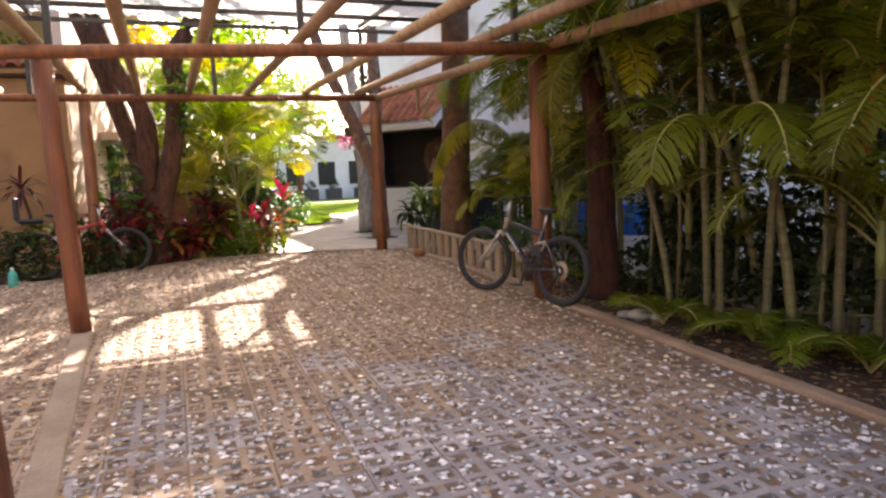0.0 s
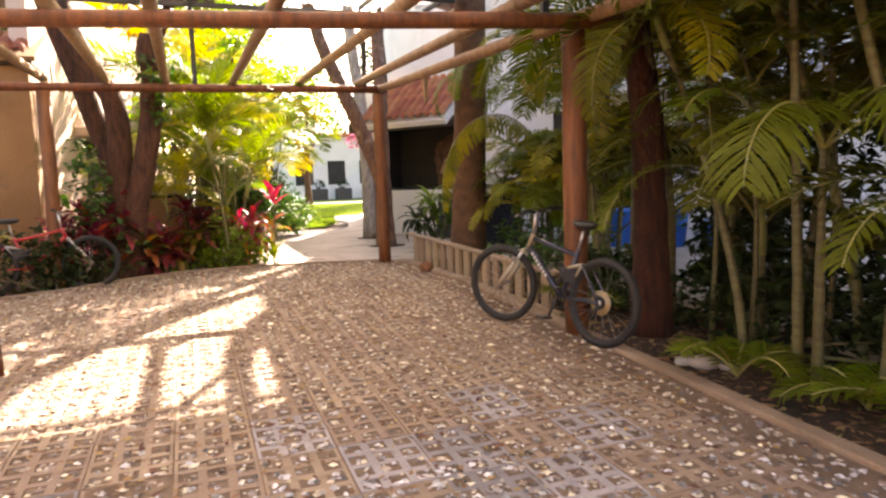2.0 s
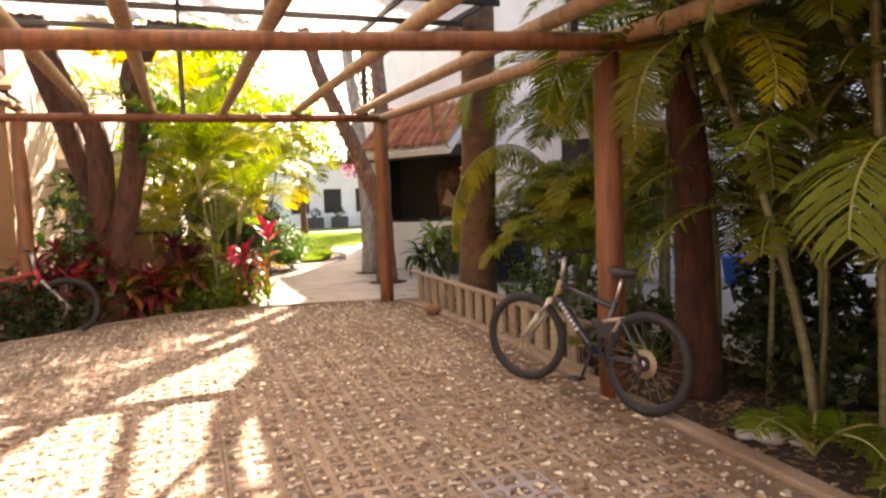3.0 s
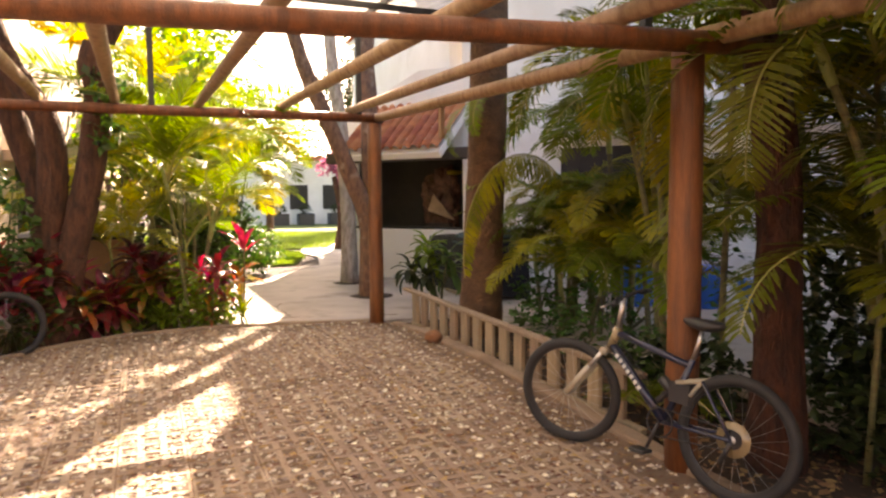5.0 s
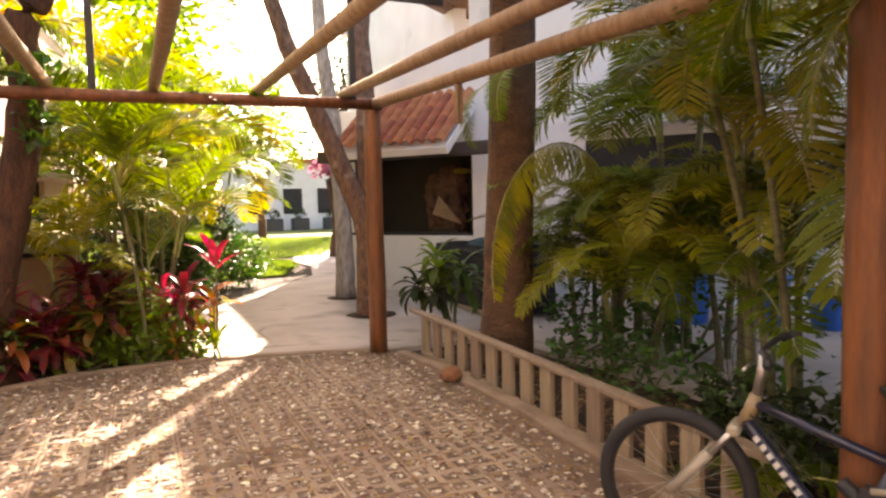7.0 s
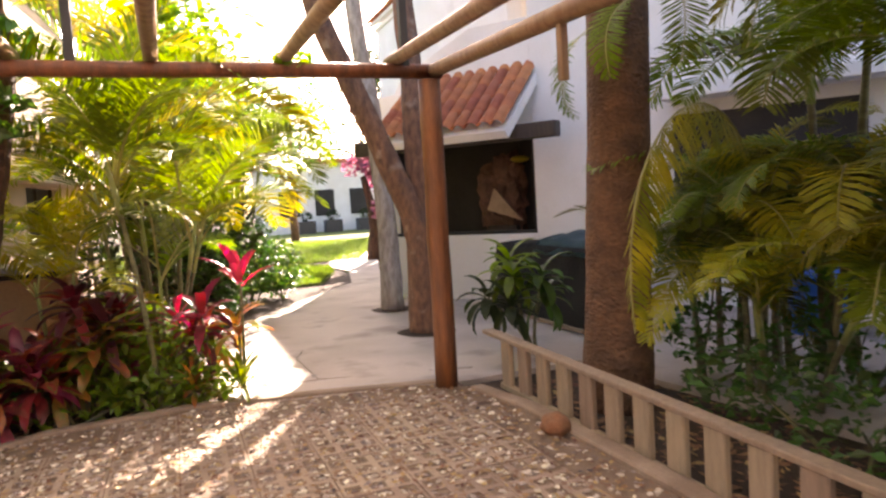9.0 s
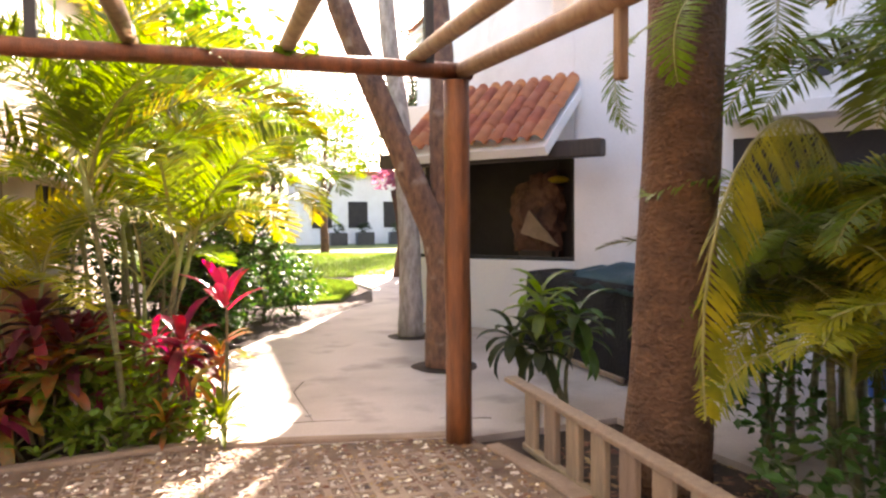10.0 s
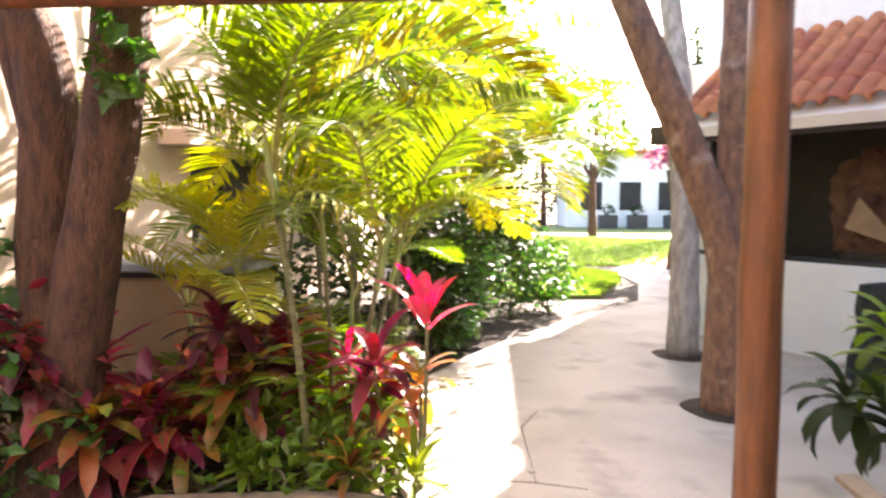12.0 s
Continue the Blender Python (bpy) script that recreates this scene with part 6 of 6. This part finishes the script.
# ---- far patio: blue tubs, table and chairs ----
for k, (x, y, r, h) in enumerate(((6.95, 8.65, 0.33, 0.58), (7.6, 8.05, 0.27, 0.55), (7.95, 7.5, 0.22, 0.4))):
    tb = thing("blue_tub", Matrix.Translation((x, y, ground_z(y) - 0.005)), "bright blue plastic tub standing on the patio", "tub", "blue tubs")
    bm = bmesh.new()
    tube(bm, [(0, 0, 0.0), (0, 0, 0.02), (0, 0, h - 0.03), (0, 0, h - 0.02), (0, 0, h)], [r * 0.75, r * 0.8, r, r * 1.08, r * 1.08], 18, 0.0, True)
    part("body", bm, M_BLUE, tb, "", True)
    part("lid", tube(bmesh.new(), [(0, 0, h - 0.005), (0, 0, h + 0.02)], [r * 1.1, r * 1.02], 18), M_BLUE, tb)
tab = thing("patio_table", Matrix.Translation((8.2, 3.6, ground_z(3.6))), "round teal patio table on the terrace", "table")
part("tabletop", tube(bmesh.new(), [(0, 0, 0.70), (0, 0, 0.73)], 0.55, 24), M_TEALTARP, tab)
rod(tab, "leg", (0, 0, 0), (0, 0, 0.70), 0.04, M_BLACKMETAL)
part("foot", tube(bmesh.new(), [(0, 0, -0.01), (0, 0, 0.03)], 0.28, 18), M_BLACKMETAL, tab)


def patio_chair(m):
    c = thing("patio_chair", m, "white metal patio chair on the terrace", "chair", "patio chairs")
    part("seat", box(bmesh.new(), (-0.21, -0.21, 0.42), (0.21, 0.21, 0.45), 0.01), M_BIKEWHITE, c)
    part("backrest", box(bmesh.new(), (-0.2, 0.19, 0.55), (0.2, 0.215, 0.85), 0.01), M_BIKEWHITE, c)
    for x in (-0.19, 0.19):
        rod(c, "leg", (x, -0.19, -0.005), (x, -0.19, 0.42), 0.013, M_BIKEWHITE)
        rod(c, "leg", (x, 0.2, -0.005), (x, 0.205, 0.86), 0.013, M_BIKEWHITE)
    return c


c0 = patio_chair(Matrix.Translation((7.5, 3.5, ground_z(3.5))) @ pose(0, 0, 0, 0, 0, 80))
copy_thing(c0, Matrix.Translation((8.3, 2.8, ground_z(2.8))) @ pose(0, 0, 0, 0, 0, 170))
copy_thing(c0, Matrix.Translation((8.7, 4.3, ground_z(4.3))) @ pose(0, 0, 0, 0, 0, -30))

# teal bottle by the bed
bot = thing("bottle", Matrix.Translation((-1.95, 7.98, -0.02)), "teal plastic bottle with a white cap standing on the edging", "bottle")
part("body", tube(bmesh.new(), [(0, 0, 0), (0, 0, 0.02), (0, 0, 0.17), (0, 0, 0.20), (0, 0, 0.23)], [0.05, 0.055, 0.055, 0.04, 0.02], 14), M_TEAL, bot, "", True)
part("cap", tube(bmesh.new(), [(0, 0, 0.228), (0, 0, 0.26)], 0.022, 12), M_BIKEWHITE, bot)
# pale stones and a fallen bough
for k, (x, y, s) in enumerate(((3.85, 3.0, 0.09), (4.0, 2.9, 0.07), (3.75, 3.1, 0.06), (1.2, 9.52, 0.07), (1.05, 9.56, 0.06), (2.3, 9.9, 0.02))):
    bm = bmesh.new()
    bmesh.ops.create_icosphere(bm, subdivisions=2, radius=s)
    for v in bm.verts:
        v.co = Vector((v.co.x * 1.4, v.co.y, v.co.z * 0.6)) * (1 + 0.3 * noise.noise(v.co * 9 + Vector((k, 0, 0))))
    ob = part("stone", bm, M_STONE, None, "", True)
    ob.location = (x, y, (ground_z(y) - 0.05 if y < 9.6 else 0) + s * 0.4)
    tagged(ob, "pale rounded garden stone lying on the soil", "stone", "garden stones")


# ---- pebbles, leaf litter and grass ----
def inside(x, y, poly):
    """Which of the points lie within the outline."""
    r = np.zeros(len(x), bool)
    n = len(poly)
    for i in range(n):
        (x0, y0), (x1, y1) = poly[i], poly[(i + 1) % n]
        c = ((y0 > y) != (y1 > y)) & (x < (x1 - x0) * (y - y0) / ((y1 - y0) or 1e-9) + x0)
        r ^= c
    return r


def gz(y):
    return np.where(y < 6.5, -0.04 * (6.5 - np.maximum(y, -8.0)), 0.0)


def pebble_cloud(name, x, y, z, size, material, seed, flat=0.6):
    """Small eight-sided stones."""
    rng = np.random.default_rng(seed)
    n = len(x)
    base = np.array([(1, 0, 0), (0, 1, 0), (-1, 0, 0), (0, -1, 0), (0, 0, 1), (0, 0, -1)], float)
    S = size * rng.uniform(0.5, 1.4, (n, 1, 1)) * np.stack([rng.uniform(0.7, 1.4, n), rng.uniform(0.7, 1.3, n), rng.uniform(0.5, 0.9, n) * flat], 1)[:, None, :]
    v = base[None] * S
    v = v + rng.normal(size=v.shape) * size * 0.14
    a = rng.uniform(0, 6.28, n)
    c, s = np.cos(a)[:, None], np.sin(a)[:, None]
    vx = v[:, :, 0] * c - v[:, :, 1] * s
    vy = v[:, :, 0] * s + v[:, :, 1] * c
    V = np.stack([vx + x[:, None], vy + y[:, None], v[:, :, 2] + z[:, None]], 2).reshape(-1, 3)
    f0 = np.array([(0, 1, 4), (1, 2, 4), (2, 3, 4), (3, 0, 4), (1, 0, 5), (2, 1, 5), (3, 2, 5), (0, 3, 5)])
    Fc = (f0[None] + (np.arange(n) * 6)[:, None, None]).reshape(-1, 3)
    return raw_mesh(name, V.tolist(), Fc.tolist(), material)


rng = np.random.default_rng(5)
PITCH = 0.13
# stones fill the cells of the blocks
gx, gy = np.meshgrid(np.arange(-3.9, 3.42, PITCH), np.arange(-2.6, 9.5, PITCH))
gx, gy = gx.ravel() + PITCH / 2, gy.ravel() + PITCH / 2
px, py = [], []
for k in range(12):
    w = np.where(gy < 2.2, 0.046 if k < 9 else 0.07, 0.030 if k < 7 else 0.05)
    keep = rng.uniform(0, 1, len(gx)) < np.where(gy < 2.2, 1.0, 0.62)
    px.append((gx + rng.uniform(-1, 1, len(gx)) * w)[keep])
    py.append((gy + rng.uniform(-1, 1, len(gy)) * w)[keep])
px, py = np.concatenate(px), np.concatenate(py)
ok = inside(px, py, YARD) & (px < 3.4)
px, py = px[ok], py[ok]
# the nearer pebbles take the copy coloured for bluish shade
for near, mt, words in ((True, M_PEBBLE_SHADE_GREY, "pebbles in the paver cells, bluish shade put into their grey"), (False, M_PEBBLE, "pale brown pebbles in the paver cells")):
    edge = 2.0 + 0.6 * np.sin(px * 1.7) + rng.normal(size=len(px)) * 0.7
    sel = (py < edge) == near
    qx, qy = px[sel], py[sel]
    peb = part("pebbles", pebble_cloud("pebbles", qx, qy, gz(qy) - 0.003 + rng.uniform(-0.008, 0.006, len(qx)), 0.018, mt, 7), None, yard)
    tagged(peb, words, kind="stuff")

# dry leaves lie thickest under the trees
def litter(name, x, y, z, size, material, seed):
    rng = np.random.default_rng(seed)
    n = len(x)
    a = rng.uniform(0, 6.28, n)
    L = size * rng.uniform(0.5, 1.5, n)
    W = L * rng.uniform(0.25, 0.5, n)
    ux, uy = np.cos(a), np.sin(a)
    cu = rng.uniform(0.0, 0.35, n) * L
    pts = []
    for (s, t, h) in ((-1, 0, 0.3), (0, 1, 0.9), (1, 0, 0.5), (0, -1, 0.2)):
        pts.append(np.stack([x + ux * L * s / 2 - uy * W * t / 2, y + uy * L * s / 2 + ux * W * t / 2, z + 0.003 + cu * h * rng.uniform(0.2, 1, n)], 1))
    V = np.stack(pts, 1).reshape(-1, 3)
    i = np.arange(n)[:, None] * 4
    Fc = np.concatenate([i + [0, 1, 2], i + [0, 2, 3]], 1).reshape(-1, 3)
    return raw_mesh(name, V.tolist(), Fc.tolist(), material)


n = 34000
lx, ly = rng.uniform(-3.5, 3.4, n), rng.uniform(-1.5, 9.4, n)
dens = np.clip(0.12 + 0.16 * (ly - 1.0), 0.06, 0.75) + 0.5 * np.exp(-((lx - 3.0) / 0.6) ** 2) * (ly > 2)
ok = inside(lx, ly, YARD) & (rng.uniform(0, 1, n) < dens)
lx, ly = lx[ok], ly[ok]
tagged(part("leaf_litter", litter("leaf_litter", lx, ly, gz(ly), 0.045, M_DRYLEAF, 8), None), "scattered dry brown leaves on the pavers", "leaves", kind="stuff")
n = 3500
lx, ly = rng.uniform(3.6, 4.7, n), rng.uniform(-2, 8.8, n)
lx2, ly2 = rng.uniform(-2.5, 1.9, n), rng.uniform(8.2, 11.5, n)
ok = ~inside(lx2, ly2, YARD)
lx, ly = np.concatenate([lx, lx2[ok]]), np.concatenate([ly, ly2[ok]])
tagged(part("bed_litter", litter("bed_litter", lx, ly, gz(ly) - 0.05, 0.07, M_DRYLEAF, 9), None), "dry brown leaves on the soil of the beds", "leaves", kind="stuff")


def blades(name, poly, n, seed, h=0.07):
    rng = np.random.default_rng(seed)
    xs, ys = [p[0] for p in poly], [p[1] for p in poly]
    x, y = rng.uniform(min(xs), max(xs), n), rng.uniform(min(ys), max(ys), n)
    ok = inside(x, y, poly)
    x, y = x[ok], y[ok]
    n = len(x)
    a = rng.uniform(0, 6.28, n)
    hh = h * rng.uniform(0.5, 1.3, n)
    w = 0.012
    V = np.stack([np.stack([x - np.cos(a) * w, y - np.sin(a) * w, np.full(n, 0.0)], 1), np.stack([x + np.cos(a) * w, y + np.sin(a) * w, np.full(n, 0.0)], 1),
                  np.stack([x + rng.normal(size=n) * 0.02, y + rng.normal(size=n) * 0.02, hh], 1)], 1).reshape(-1, 3)
    return raw_mesh(name, V.tolist(), (np.arange(n)[:, None] * 3 + [0, 1, 2]).tolist(), M_GRASS)


tagged(part("grass", blades("grass", LAWN, 26000, 1), None), "short green grass blades on the lawn", "grass", kind="stuff")
tagged(part("grass", blades("grass", [(0, 22.5), (6, 22.5), (8, 28), (10, 33), (4, 36), (-4, 30)], 50000, 2, 0.1), None), "short green grass blades on the far lawn", "grass", kind="stuff")


# ---- paving blocks of the yard: open lattice blocks of three by four cells ----
def lattice_block(nx, ny):
    bm = bmesh.new()
    rib = 0.042
    W, H = nx * PITCH, ny * PITCH
    g = 0.004
    xs, ys = [], []
    for i in range(nx + 1):
        c = i * PITCH
        xs += [max(g, c - rib / 2), min(W - g, c + rib / 2)]
    for j in range(ny + 1):
        c = j * PITCH
        ys += [max(g, c - rib / 2), min(H - g, c + rib / 2)]
    V = [[bm.verts.new((x, y, 0)) for x in xs] for y in ys]
    for j in range(len(ys) - 1):
        for i in range(len(xs) - 1):
            if i % 2 == 0 or j % 2 == 0:
                bm.faces.new((V[j][i], V[j][i + 1], V[j + 1][i + 1], V[j + 1][i]))
    edges = [e for e in bm.edges if len(e.link_faces) == 1]
    r = bmesh.ops.extrude_edge_only(bm, edges=edges)
    for v in r["geom"]:
        if isinstance(v, bmesh.types.BMVert):
            v.co.z = -0.025
    bmesh.ops.recalc_face_normals(bm, faces=bm.faces[:])
    return bm


BX, BY = 3, 4
BLOCK = mesh_of("paver", lattice_block(BX, BY), M_PAVER)
BLOCK_SHADE_GREY = mesh_of("paver", lattice_block(BX, BY), M_PAVER_SHADE_GREY)
spots = []
bw, bh = BX * PITCH, BY * PITCH
yy = -2.6
j = 0
while yy < 9.3:
    xx = -3.9
    while xx < 3.4:
        cx, cy = np.array([xx + 0.03, xx + bw - 0.03, xx + 0.03, xx + bw - 0.03]), np.array([yy + 0.05, yy + 0.05, yy + bh - 0.02, yy + bh - 0.02])
        if inside(cx, cy, YARD).all() and xx + bw < 3.43:
            spots.append((xx, yy))
        xx += bw
    yy += bh
    j += 1
prng = random.Random(4)
singles, rest_v, rest_f = 0, [], []
BV = [v.co.copy() for v in BLOCK.vertices]
BF = [tuple(p.vertices) for p in BLOCK.polygons]
for x, y in spots:
    slope = math.degrees(math.atan2(ground_z(y + bh) - ground_z(y), bh))
    m = pose(x, y, ground_z(y) + prng.uniform(-0.002, 0.003), slope + prng.uniform(-0.25, 0.25), prng.uniform(-0.25, 0.25), prng.uniform(-0.3, 0.3))
    if -1.2 < y < 8.9 and x > -0.95 and singles < 300:
        ob = new("paver", BLOCK_SHADE_GREY if y + prng.uniform(-1.5, 1.5) < 1.3 else BLOCK)
        ob.parent = yard
        ob.matrix_world = m
        singles += 1
    else:
        b0 = len(rest_v)
        rest_v += [m @ v for v in BV]
        rest_f += [tuple(i + b0 for i in f) for f in BF]
ob = part("pavers", raw_mesh("pavers", rest_v, rest_f, M_PAVER), None, yard)
tagged(ob, "open lattice concrete paving blocks", kind="stuff")
